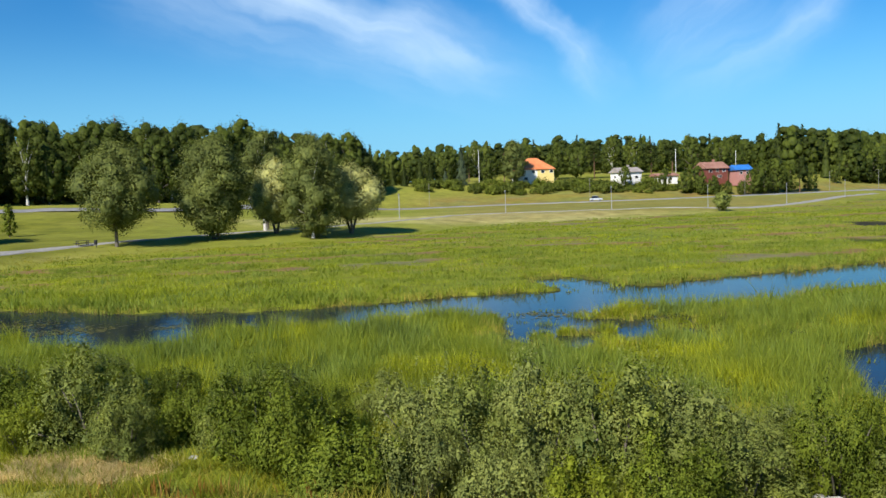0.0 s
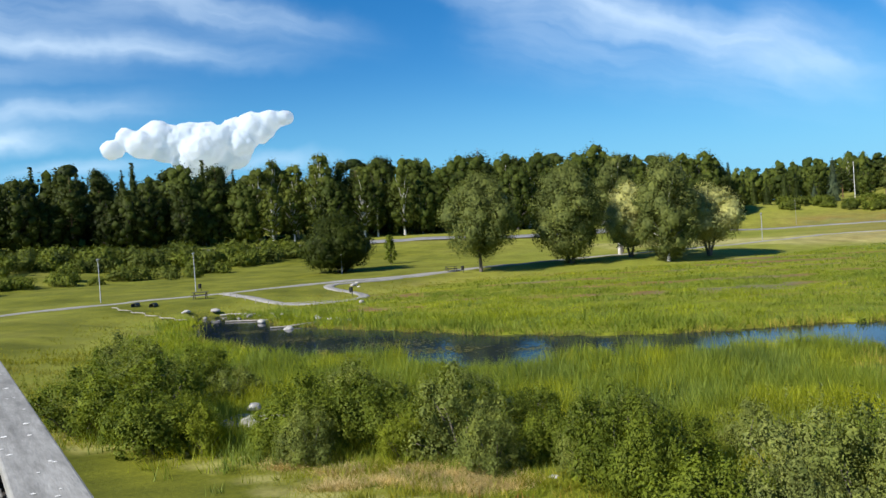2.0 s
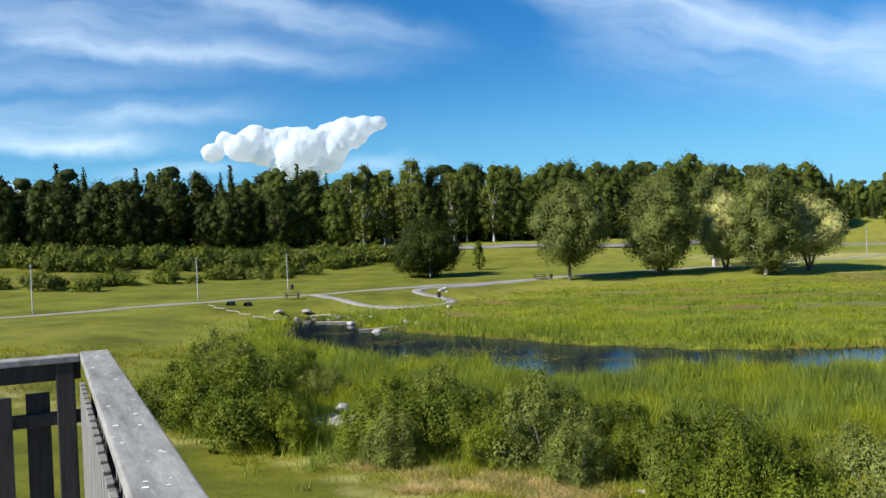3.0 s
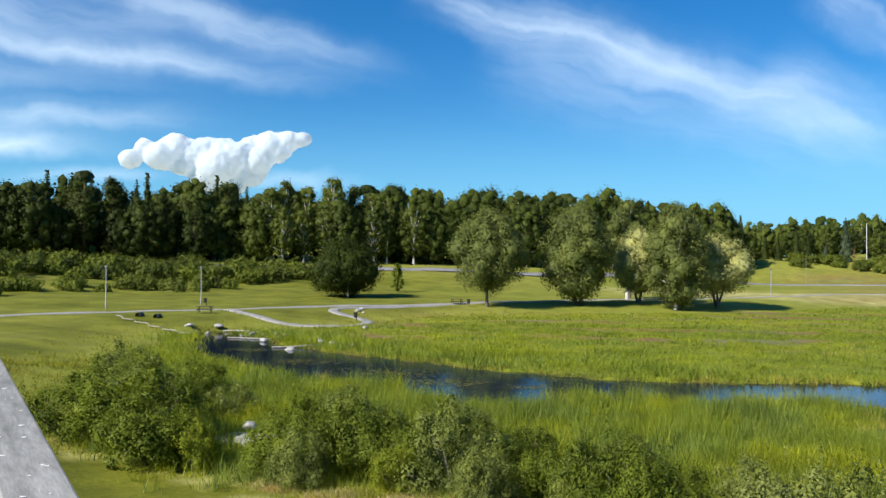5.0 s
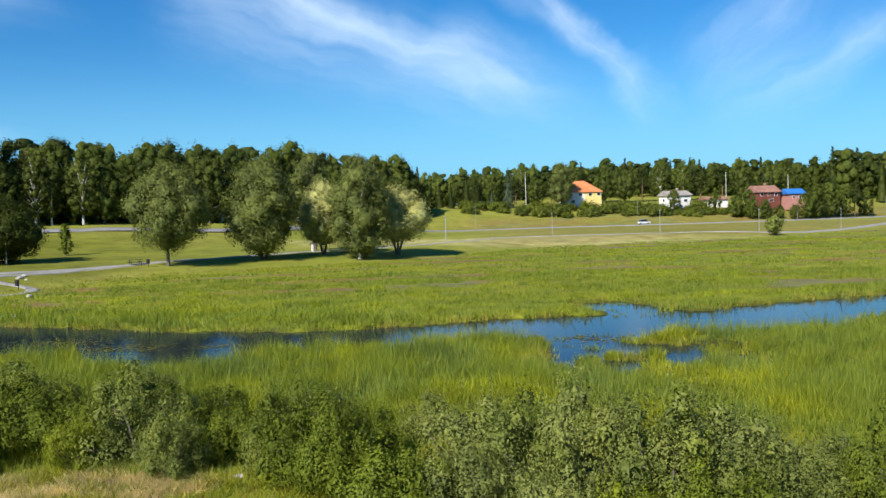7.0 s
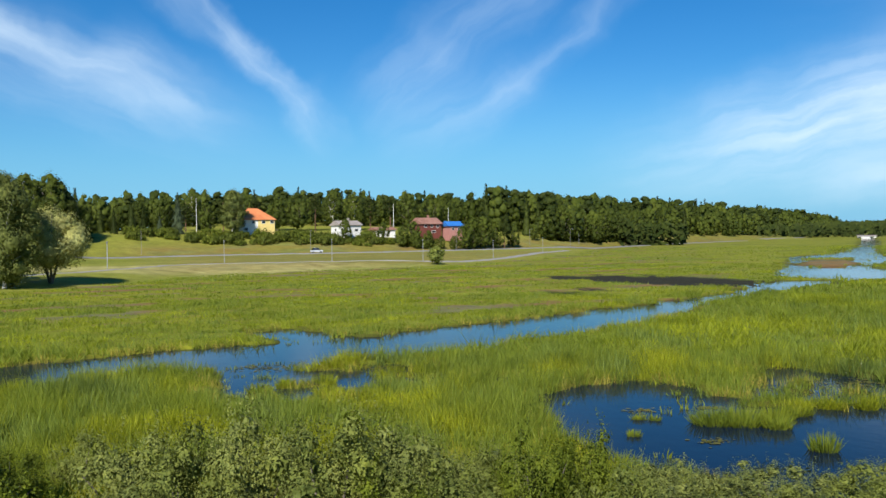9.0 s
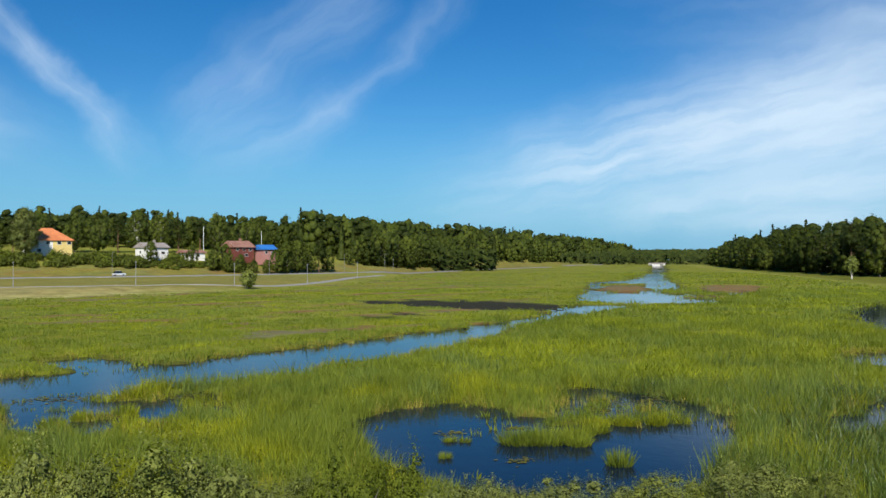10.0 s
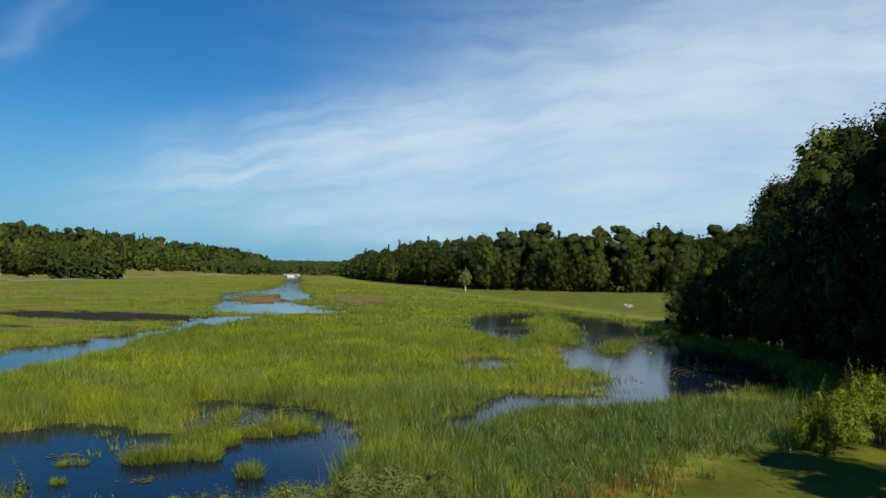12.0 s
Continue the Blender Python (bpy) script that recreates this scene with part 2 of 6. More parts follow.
PAINT_YELLOW = plain("yellow render", (.62, .47, .16), (.74, .58, .22), .6, .75, 0, .15, .004)
PAINT_RED = plain("falu red boards", (.13, .035, .024), (.20, .055, .04), .8, .8, 0, .3, .01, (6, 6, .3))
PAINT_PINK = plain("dusty pink boards", (.36, .16, .14), (.46, .23, .20), .8, .8, 0, .2, .01, (6, 6, .3))
PAINT_BLUE = plain("blue sheeting", (.02, .13, .42), (.04, .20, .55), .5, .5, 0, .1, .01)
TILE_ORANGE = plain("orange roof tile", (.50, .15, .05), (.66, .24, .09), .6, .75, 0, .2, .02)
TILE_BROWN = plain("brown roof sheet", (.22, .10, .07), (.36, .19, .14), .6, .8, 0, .2, .02)
ROOF_GREY = plain("grey roof felt", (.24, .21, .19), (.38, .33, .30), .6, .85, 0, .2, .02)
CAR_SILVER = plain("silver car paint", (.62, .64, .67), (.70, .72, .75), 2, .3, .3, 0)
CAR_WHITE = plain("white car paint", (.76, .77, .78), (.82, .82, .82), 2, .3, 0, 0)
RUBBER = plain("tyre rubber", (.015, .015, .015), (.03, .03, .03), 6, .85)
BLACK = plain("black paint", (.012, .012, .012), (.03, .03, .03), 4, .6)
DROPPING = plain("dried white spatter", (.72, .71, .66), (.84, .83, .80), 9, .9)
PANE = glass_dark("window pane")


def cloud_build(nt, p):
    p.inputs["Base Color"].default_value = (.84, .91, 1.0, 1)
    p.inputs["Roughness"].default_value = 1
    p.inputs["Specular IOR Level"].default_value = 0
    bump(nt, p, world_noise(nt, .02, 6, .65), .3, 12)
    glow = node(nt, "BsdfTranslucent", Color=(.95, .96, 1, 1))
    mixer = nt.nodes.new("ShaderNodeMixShader")
    mixer.inputs[0].default_value = .6
    nt.links.new(p.outputs[0], mixer.inputs[1])
    nt.links.new(glow.outputs[0], mixer.inputs[2])
    nt.links.new(mixer.outputs[0], nt.nodes["Material Output"].inputs["Surface"])


CLOUD = material("cloud", cloud_build)


def water_build(nt, p):
    nt.links.new(ramp(nt, world_noise(nt, .12, 4, .6), [(.3, (.003, .009, .024)), (.7, (.007, .013, .026))]), p.inputs["Base Color"])
    p.inputs["Roughness"].default_value = .06
    p.inputs["IOR"].default_value = 1.33
    p.inputs["Specular IOR Level"].default_value = .12
    ripple = world_noise(nt, 1.9, 4, .6, (1, .6, 1))
    bump(nt, p, ripple, .13, .06)


WATER = material("still water", water_build)


def ground_build(nt, p):
    """Meadow soil and short grass; the mown lawn, the marsh and the dry meadow differ by a painted-in map of what grows where."""
    at = nt.nodes.new("ShaderNodeAttribute")
    at.attribute_name = "cover"
    cover = nt.nodes.new("ShaderNodeSeparateColor")
    nt.links.new(at.outputs["Color"], cover.inputs[0])
    big, mid, fine = world_noise(nt, .035, 4, .6), world_noise(nt, .3, 4, .6), world_noise(nt, 5.0, 4, .7)
    marsh = ramp(nt, big, [(.3, (.10, .135, .022)), (.45, (.165, .185, .018)), (.6, (.21, .215, .022)), (.75, (.13, .155, .03))])
    meadow = ramp(nt, big, [(.3, (.165, .19, .026)), (.55, (.225, .23, .045)), (.75, (.27, .25, .075))])
    lawn = ramp(nt, mid, [(.3, (.092, .105, .009)), (.7, (.14, .144, .015))])
    dry = ramp(nt, mid, [(.3, (.28, .25, .10)), (.7, (.42, .39, .19))])
    colour = blend(nt, cover.outputs[0], meadow, marsh)
    colour = blend(nt, cover.outputs[1], colour, lawn)
    colour = blend(nt, cover.outputs[2], colour, dry)
    brown = nt.nodes.new("ShaderNodeAttribute")
    brown.attribute_name = "heath"
    rusty = ramp(nt, world_noise(nt, .06, 4, .6, (1, 1.8, 1)), [(.38, (.15, .14, .09)), (.52, (.21, .12, .055)), (.7, (.18, .15, .05))])
    colour = blend(nt, brown.outputs["Fac"], colour, rusty)
    wet = nt.nodes.new("ShaderNodeAttribute")
    wet.attribute_name = "wet"
    colour = blend(nt, wet.outputs["Fac"], colour, (.026, .024, .014))
    colour = blend(nt, 1.0, colour, ramp(nt, mid, [(.3, (.8, .8, .8)), (.7, (1.18, 1.18, 1.18))]), "MULTIPLY")
    colour = blend(nt, 1.0, colour, ramp(nt, fine, [(.25, (.72, .72, .55)), (.75, (1.25, 1.25, .95))]), "MULTIPLY")
    nt.links.new(colour, p.inputs["Base Color"])
    p.inputs["Roughness"].default_value = .95
    p.inputs["Specular IOR Level"].default_value = .15
    bump(nt, p, fine, .7, .06)


GROUND = material("ground", ground_build)

# ---------------------------------------------------------------- terrain
MARSH = np.array([(-22, 23), (-40, 42), (-54, 62), (-45, 80), (-44, 104), (-14, 126), (10, 162), (60, 180), (125, 250),
                  (220, 400), (380, 540), (540, 610), (620, 640), (620, 590), (430, 400), (250, 190), (140, 74), (104, 36), (84, 16), (62, 11),
                  (38, 8), (29, 11), (20, 11.5), (12, 13), (0, 15), (-10, 19)], float)
RIVER = np.array([(-54, 69, 2), (-42, 56.2, 7.6), (-34, 51.2, 10.1), (-25, 47.7, 10.1), (-15, 45.2, 9.6), (-7, 46, 7.6), (0, 48.2, 9.1), (8, 49.7, 10.1),
                  (15, 51.2, 9.6), (22, 54.7, 9.6), (30, 58.2, 9.6), (38, 63.7, 8.1), (46, 69.5, 4), (60, 78.5, 3), (80, 92, 9)], float)
CHANNEL = np.array([(96, 100, 22), (125, 135, 20), (165, 178, 22), (195, 203, 10), (280, 287, 6), (370, 376, 6), (560, 570, 8)], float)
# ground that climbs behind the far road
HILL = np.array([(-60, 300), (-12, 291), (20, 304), (65, 306), (120, 322), (180, 354), (245, 414), (335, 492), (450, 585), (650, 740), (1000, 1000), (1000, 1600), (-400, 1600)], float)
# the mown grass round the tower
LAWN = np.array([(-62, 26), (-32, 23.2), (-22.8, 21.4), (-20.7, 22.3), (-17.2, 21.4), (-13.8, 19.7), (-11.5, 17.2), (-9.4, 15.2), (-4.4, 11.4), (6, 8), (15, 9), (21.6, 10.1), (26.6, 10.0), (30.8, 9.6),
                 (35.6, 7.9), (40, 5.4), (43, -30), (-62, -30)], float)
# x, y, half length, half width, turn in degrees
PONDS = [(6.2, 40.5, 6.4, 3.9, 82), (11, 41.0, 3.4, 1.4, 0), (9.2, 58.0, 2.2, 4.6, 12), (15.6, 36.2, 2.0, 1.0, 0), (12.2, 37.2, 2.6, .8, -30), (64, 26.5, 21, 7.2, 27), (52.5, 34.0, 4.4, 2.2, 30), (37.5, 22.6, 3.8, 1.7, 10),
         (31.0, 21.0, 2.6, 1.3, 20), (98, 54, 36, 11, 34), (140, 122, 22, 5, 40), (65, 20.5, 16, 3.6, 27), (-15.5, 40.5, 4.5, 3.2, -15), (47, 19, 10, 4, -8)]
# the pond below the tower, with its bay
POOL = np.array([(13.0, 28), (14.4, 32.4), (18.3, 34.2), (20.4, 33.8), (21.4, 32.2), (20.8, 29.6), (22, 28.8), (24.5, 30.8), (27.2, 34.6), (29.4, 33.6), (29.8, 29.2), (28.2, 25), (25, 21.6), (22.7, 19.4),
                 (19.7, 17.8), (16.5, 16.4), (14, 16.9), (12.6, 20.5), (11.8, 24.4)])
ISLANDS = [(24.6, 25.8, 2.0, .42, -20), (22.0, 27.2, 1.2, .4, -10), (27.0, 27.6, 1.4, .4, -35), (24.4, 29.0, .5, .3, 0), (26.6, 30.2, .6, .3, 0),
           (48.5, 27.6, 5.6, 2.6, -60), (43, 22.5, 3, 1.2, -55), (72, 33, 4, 1.3, 20), (60, 36, 5, 1.5, 30), (88, 47, 7, 2, 30), (104, 58, 8, 2.2, 30), (76, 40, 5, 1.4, 35),
           (150, 165, 11, 6, 45), (126, 124, 12, 3, 45), (96, 52, 9, 2.4, 30), (80, 44, 6, 2, 20), (64, 100, 5, 1.6, 10),
           (8.0, 42.6, 1.4, .6, 0), (4.0, 41.4, .9, .5, 0), (6.4, 38.2, .7, .4, 20), (4.4, 36.4, .6, .5, 0), (112, 62, 8, 2, 35)]


# bare black mud, hardly above the water
# brown floating mats in the channel: x, y, half length, half width, turn
MATS = [(131, 144, 24, 6, 48), (150, 131, 26, 7, 40), (112, 104, 9, 2.5, 40)]
MUD = [(66, 106, 19, 9, 105), (46, 89, 3, 2, 20)]


def smooth(a, b, v):
    s = np.clip((v - a) / (b - a), 0, 1)
    return s * s * (3 - 2 * s)


def wobble(x, y, size, seed):
    """Cheap smooth noise in -1..1 from a few turned waves."""
    rng = np.random.RandomState(seed)
    v = np.zeros_like(x)
    for k in range(6):
        a, s, p = rng.uniform(0, 6.28), 6.28 / size * rng.uniform(.6, 2.2), rng.uniform(0, 6.28)
        v = v + np.sin((x * np.cos(a) + y * np.sin(a)) * s + p + 1.3 * np.sin((y * np.cos(a) - x * np.sin(a)) * s * .7 + p * 2))
    return v / 6 * 1.7


def outline_distance(x, y, loop):
    """Distance to a closed outline, negative inside."""
    best, inside = np.full(x.shape, 1e9), np.zeros(x.shape, bool)
    for (ax, ay), (bx, by) in zip(loop, np.roll(loop, -1, 0)):
        dx, dy = bx - ax, by - ay
        s = np.clip(((x - ax) * dx + (y - ay) * dy) / (dx * dx + dy * dy), 0, 1)
        best = np.minimum(best, np.hypot(x - ax - s * dx, y - ay - s * dy))
        cross = (ay > y) != (by > y)
        inside ^= cross & (x < (bx - ax) * (y - ay) / (by - ay + 1e-12) + ax)
    return np.where(inside, -best, best)


def stream_distance(x, y, line):
    """Distance to the banks of a stream given by its middle line and widths, negative in the water."""
    best = np.full(x.shape, 1e9)
    for (ax, ay, aw), (bx, by, bw) in zip(line[:-1], line[1:]):
        dx, dy = bx - ax, by - ay
        s = np.clip(((x - ax) * dx + (y - ay) * dy) / (dx * dx + dy * dy), 0, 1)
        best = np.minimum(best, np.hypot(x - ax - s * dx, y - ay - s * dy) - (aw + s * (bw - aw)) / 2)
    return best


def oval_distance(x, y, ovals):
    best = np.full(x.shape, 1e9)
    for cx, cy, a, b, turn in ovals:
        c, s = np.cos(np.radians(turn)), np.sin(np.radians(turn))
        u, v = (x - cx) * c + (y - cy) * s, (y - cy) * c - (x - cx) * s
        best = np.minimum(best, (np.hypot(u / a, v / b) - 1) * min(a, b))
    return best


def water_distance(x, y):
    """Distance to open water, negative in it."""
    reach = np.hypot(x, y)
    d = np.minimum(np.minimum(stream_distance(x, y, RIVER), stream_distance(x, y, CHANNEL)), np.minimum(oval_distance(x, y, PONDS), outline_distance(x, y, POOL)))
    d = np.maximum(np.maximum(d, -oval_distance(x, y, ISLANDS)), -oval_distance(x, y, MATS))
    return d + wobble(x, y, 6.5, 3) * np.clip(reach / 60, .4, 3) * .6 + wobble(x, y, 2.4, 5) * .45 * np.clip(reach / 60, .6, 2)


def mat_distance(x, y):
    return oval_distance(x, y, MATS) + wobble(x, y, 16, 12) * 1.5


def mud_distance(x, y):
    return oval_distance(x, y, MUD) + wobble(x, y, 11, 6) * 2.2 + wobble(x, y, 4, 9) * .8


def ground(x, y):
    """Height of the ground."""
    x, y = np.asarray(x, float), np.asarray(y, float)
    s, reach, az = outline_distance(x, y, MARSH), np.hypot(x, y), np.degrees(np.arctan2(x, y))
    park, rise = smooth(-2, -14, az) * smooth(-172, -120, az), smooth(46, 41, az)
    land = 1.1 * smooth(0, 14, s) + .035 * np.clip(s - 30, 0, 60) * park
    land = land + park * .075 * np.clip(s - 60, 0, 120)
    up = -outline_distance(x, y, HILL)
    land = land + (1 - park) * rise * (.2 * np.clip(up, 0, 36) + .07 * np.clip(up - 36, 0, 110))
    land = land * smooth(100, 80, az) + (1 - smooth(100, 80, az)) * 1.1 * smooth(0, 14, s)
    east = smooth(40, 44, az) * smooth(118, 98, az)
    land = land * (1 - east) + east * (.6 * smooth(0, 40, s) + .02 * np.clip(s - 60, 0, 100))
    near = smooth(26, 14, reach) * .9
    z = .14 + np.maximum(land, near * smooth(-9, 2, s)) + .07 * wobble(x, y, 14, 8) * smooth(-1, 3, s)
    z = np.where(s < 0, np.minimum(z, .14 + .11 * np.clip(mud_distance(x, y), -1, 0)), z)
    w = water_distance(x, y)
    bed = np.clip(w, -1.0, .25) * .9 - .05
    return np.where((w < .25) & (s < 4), np.minimum(z, bed), z)
# ---------------------------------------------------------------- end terrain


# ---------------------------------------------------------------- mesh helpers
def mesh_of(name, verts, quads=None, tris=None, mat=None, smooth_faces=False):
    """A mesh from arrays of corners and of four- and three-cornered faces."""
    verts = np.asarray(verts, np.float32).reshape(-1, 3)
    quads = np.zeros((0, 4), np.int32) if quads is None else np.asarray(quads, np.int32).reshape(-1, 4)
    tris = np.zeros((0, 3), np.int32) if tris is None else np.asarray(tris, np.int32).reshape(-1, 3)
    me = bpy.data.meshes.new(name)
    me.vertices.add(len(verts))
    me.vertices.foreach_set("co", verts.ravel())
    me.loops.add(quads.size + tris.size)
    me.loops.foreach_set("vertex_index", np.concatenate([quads.ravel(), tris.ravel()]))
    nq, nt = len(quads), len(tris)
    me.polygons.add(nq + nt)
    me.polygons.foreach_set("loop_start", np.concatenate([np.arange(nq) * 4, nq * 4 + np.arange(nt) * 3]).astype(np.int32))
    if smooth_faces:
        me.polygons.foreach_set("use_smooth", np.ones(nq + nt, bool))
    if mat:
        me.materials.append(mat)
    me.update(calc_edges=True)
    me.validate()
    return me


def part(name, bm, mat, parent, label=""):
    """A bmesh as one mesh object under a thing or a part."""
    me = bpy.data.meshes.new(name)
    bm.to_mesh(me)
    bm.free()
    me.materials.append(mat)
    ob = new(name, me)
    ob.parent = parent
    return tagged(ob, label) if label else ob


def part_mesh(name, me, parent, label=""):
    ob = new(name, me)
    ob.parent = parent
    return tagged(ob, label) if label else ob


def empty(name, m=None):
    ob = new(name)
    ob.empty_display_size = .3
    if m is not None:
        ob.matrix_basis = m
    return ob


def box(bm, size, at=(0, 0, 0), turn=0.0, bevel=0.0):
    """Adds a box, bevelled where asked, centred on at."""
    made = bmesh.ops.create_cube(bm, size=1, matrix=Matrix.Translation(at) @ Matrix.Rotation(turn, 4, "Z") @ Matrix.Diagonal((*size, 1)))
    if bevel:
        edges = list({e for v in made["verts"] for e in v.link_edges})
        bmesh.ops.bevel(bm, geom=edges, offset=bevel, segments=2, affect="EDGES", profile=.5)
    return made


def tube(points, radii, sides=7, cap=True):
    """Corners and faces of a tapering tube along points."""
    pts, out, quads, tris = [Vector(p) for p in points], [], [], []
    for i, p in enumerate(pts):
        way = (pts[min(i + 1, len(pts) - 1)] - pts[max(i - 1, 0)]).normalized()
        a = way.orthogonal().normalized()
        b = way.cross(a)
        for k in range(sides):
            t = 2 * math.pi * k / sides
            out.append(p + (a * math.cos(t) + b * math.sin(t)) * radii[i])
    for i in range(len(pts) - 1):
        for k in range(sides):
            k2 = (k + 1) % sides
            quads.append((i * sides + k, i * sides + k2, (i + 1) * sides + k2, (i + 1) * sides + k))
    if cap:
        n = len(out)
        out.append(pts[-1])
        tris += [((len(pts) - 1) * sides + k, (len(pts) - 1) * sides + (k + 1) % sides, n) for k in range(sides)]
    return np.array([tuple(v) for v in out]), quads, tris


def joined(pieces):
    vs, qs, ts, n = [], [], [], 0
    for v, q, t in pieces:
        vs.append(v)
        if len(q):
            qs.append(np.asarray(q) + n)
        if len(t):
            ts.append(np.asarray(t) + n)
        n += len(v)
    return np.concatenate(vs), (np.concatenate(qs) if qs else None), (np.concatenate(ts) if ts else None)


def leaf_quads(rng, centres, normals, size, aspect=.6, spread=.7):
    """One pointed four-cornered leaf or spray at each centre, roughly facing along normals."""
    n = len(centres)
    nor = normals + rng.normal(0, spread, (n, 3))
    nor /= np.linalg.norm(nor, axis=1)[:, None] + 1e-9
    a = np.cross(nor, rng.normal(0, 1, (n, 3)))
    a /= np.linalg.norm(a, axis=1)[:, None] + 1e-9
    b = np.cross(nor, a)
    s = (size * rng.uniform(.6, 1.35, n))[:, None]
    v = np.stack([centres - a * s * .5, centres - b * s * .5 * aspect + nor * s * .08, centres + a * s * .5, centres + b * s * .5 * aspect + nor * s * .08], 1)
    # each spray stands for many small leaves: it takes light mostly as the clump that it sits on does
    clump = normals / (np.linalg.norm(normals, axis=1)[:, None] + 1e-9)
    light = clump * .9 + nor * .34
    light /= np.linalg.norm(light, axis=1)[:, None] + 1e-9
    return np.concatenate([v.reshape(-1, 3), np.repeat(light, 4, 0)], 1), np.arange(4 * n).reshape(n, 4)


def leaf_tris(rng, centres, normals, size, aspect=.6, spread=.7):
    """One three-cornered spray at each centre, for trees that stay far off."""
    v, q = leaf_quads(rng, centres, normals, size * 1.15, aspect * 1.3, spread)
    n = len(centres)
    return v.reshape(n, 4, 6)[:, [0, 1, 3]].reshape(-1, 6), np.arange(3 * n).reshape(n, 3)


def leaf_mesh(name, v, quads, tris, mat):
    """A mesh of leaves; v holds each corner's place and the way it takes the light."""
    me = mesh_of(name, v[:, :3], quads, tris, mat, True)
    me.normals_split_custom_set_from_vertices(v[:, 3:].tolist())
    return me


def ball_of(steps):
    bm = bmesh.new()
    bmesh.ops.create_icosphere(bm, subdivisions=steps, radius=1)
    bm.verts.ensure_lookup_table()
    v, f = np.array([tuple(p.co) for p in bm.verts]), np.array([[p.index for p in q.verts] for q in bm.faces])
    bm.free()
    return v, f


BALLS = {1: ball_of(1), 2: ball_of(2)}


def inner_mass(rng, blobs, fine, coarse, shrink=.8):
    """The close inner leaves of a crown as ragged lumps: the largest ones finer, then some coarse ones."""
    order = sorted(blobs, key=lambda b: -b[3])
    vs, fs, n = [], [], 0
    for k, b in enumerate(order[:fine + coarse]):
        d, f = BALLS[2 if k < fine else 1]
        r = b[3] * shrink * (1 + rng.uniform(-.2, .14, len(d)))
        p = np.array(b[:3]) + d * r[:, None] * np.array([1, 1, b[4]])
        vs.append(np.concatenate([p, d + np.array([0, 0, .25])], 1))
        fs.append(f + n)
        n += len(d)
    v = np.concatenate(vs)
    v[:, 3:] /= np.linalg.norm(v[:, 3:], axis=1)[:, None] + 1e-9
    return v, [], np.concatenate(fs)


def on_blobs(rng, blobs, n, shell=.75):
    """Points on a set of balls (x, y, z, radius, flatness), leaving out those deep inside another, and the ways outward."""
    blobs = np.asarray(blobs, float)
    w = blobs[:, 3] ** 2
    pick = rng.choice(len(blobs), int(n * 1.5), p=w / w.sum())
    d = rng.normal(0, 1, (len(pick), 3))
    d /= np.linalg.norm(d, axis=1)[:, None]
    r = blobs[pick, 3] * (shell + (1.24 - shell) * rng.uniform(0, 1, len(pick)) ** .9)
    p = blobs[pick, :3] + d * r[:, None] * np.stack([np.ones(len(pick)), np.ones(len(pick)), blobs[pick, 4]], 1)
    deep = np.zeros(len(p), bool)
    for k, b in enumerate(blobs):
        q = (p - b[:3]) / np.array([1, 1, b[4]])
        deep |= (np.linalg.norm(q, axis=1) < b[3] * .62) & (pick != k)
    p, d = p[~deep][:n], d[~deep][:n]
    return p, d


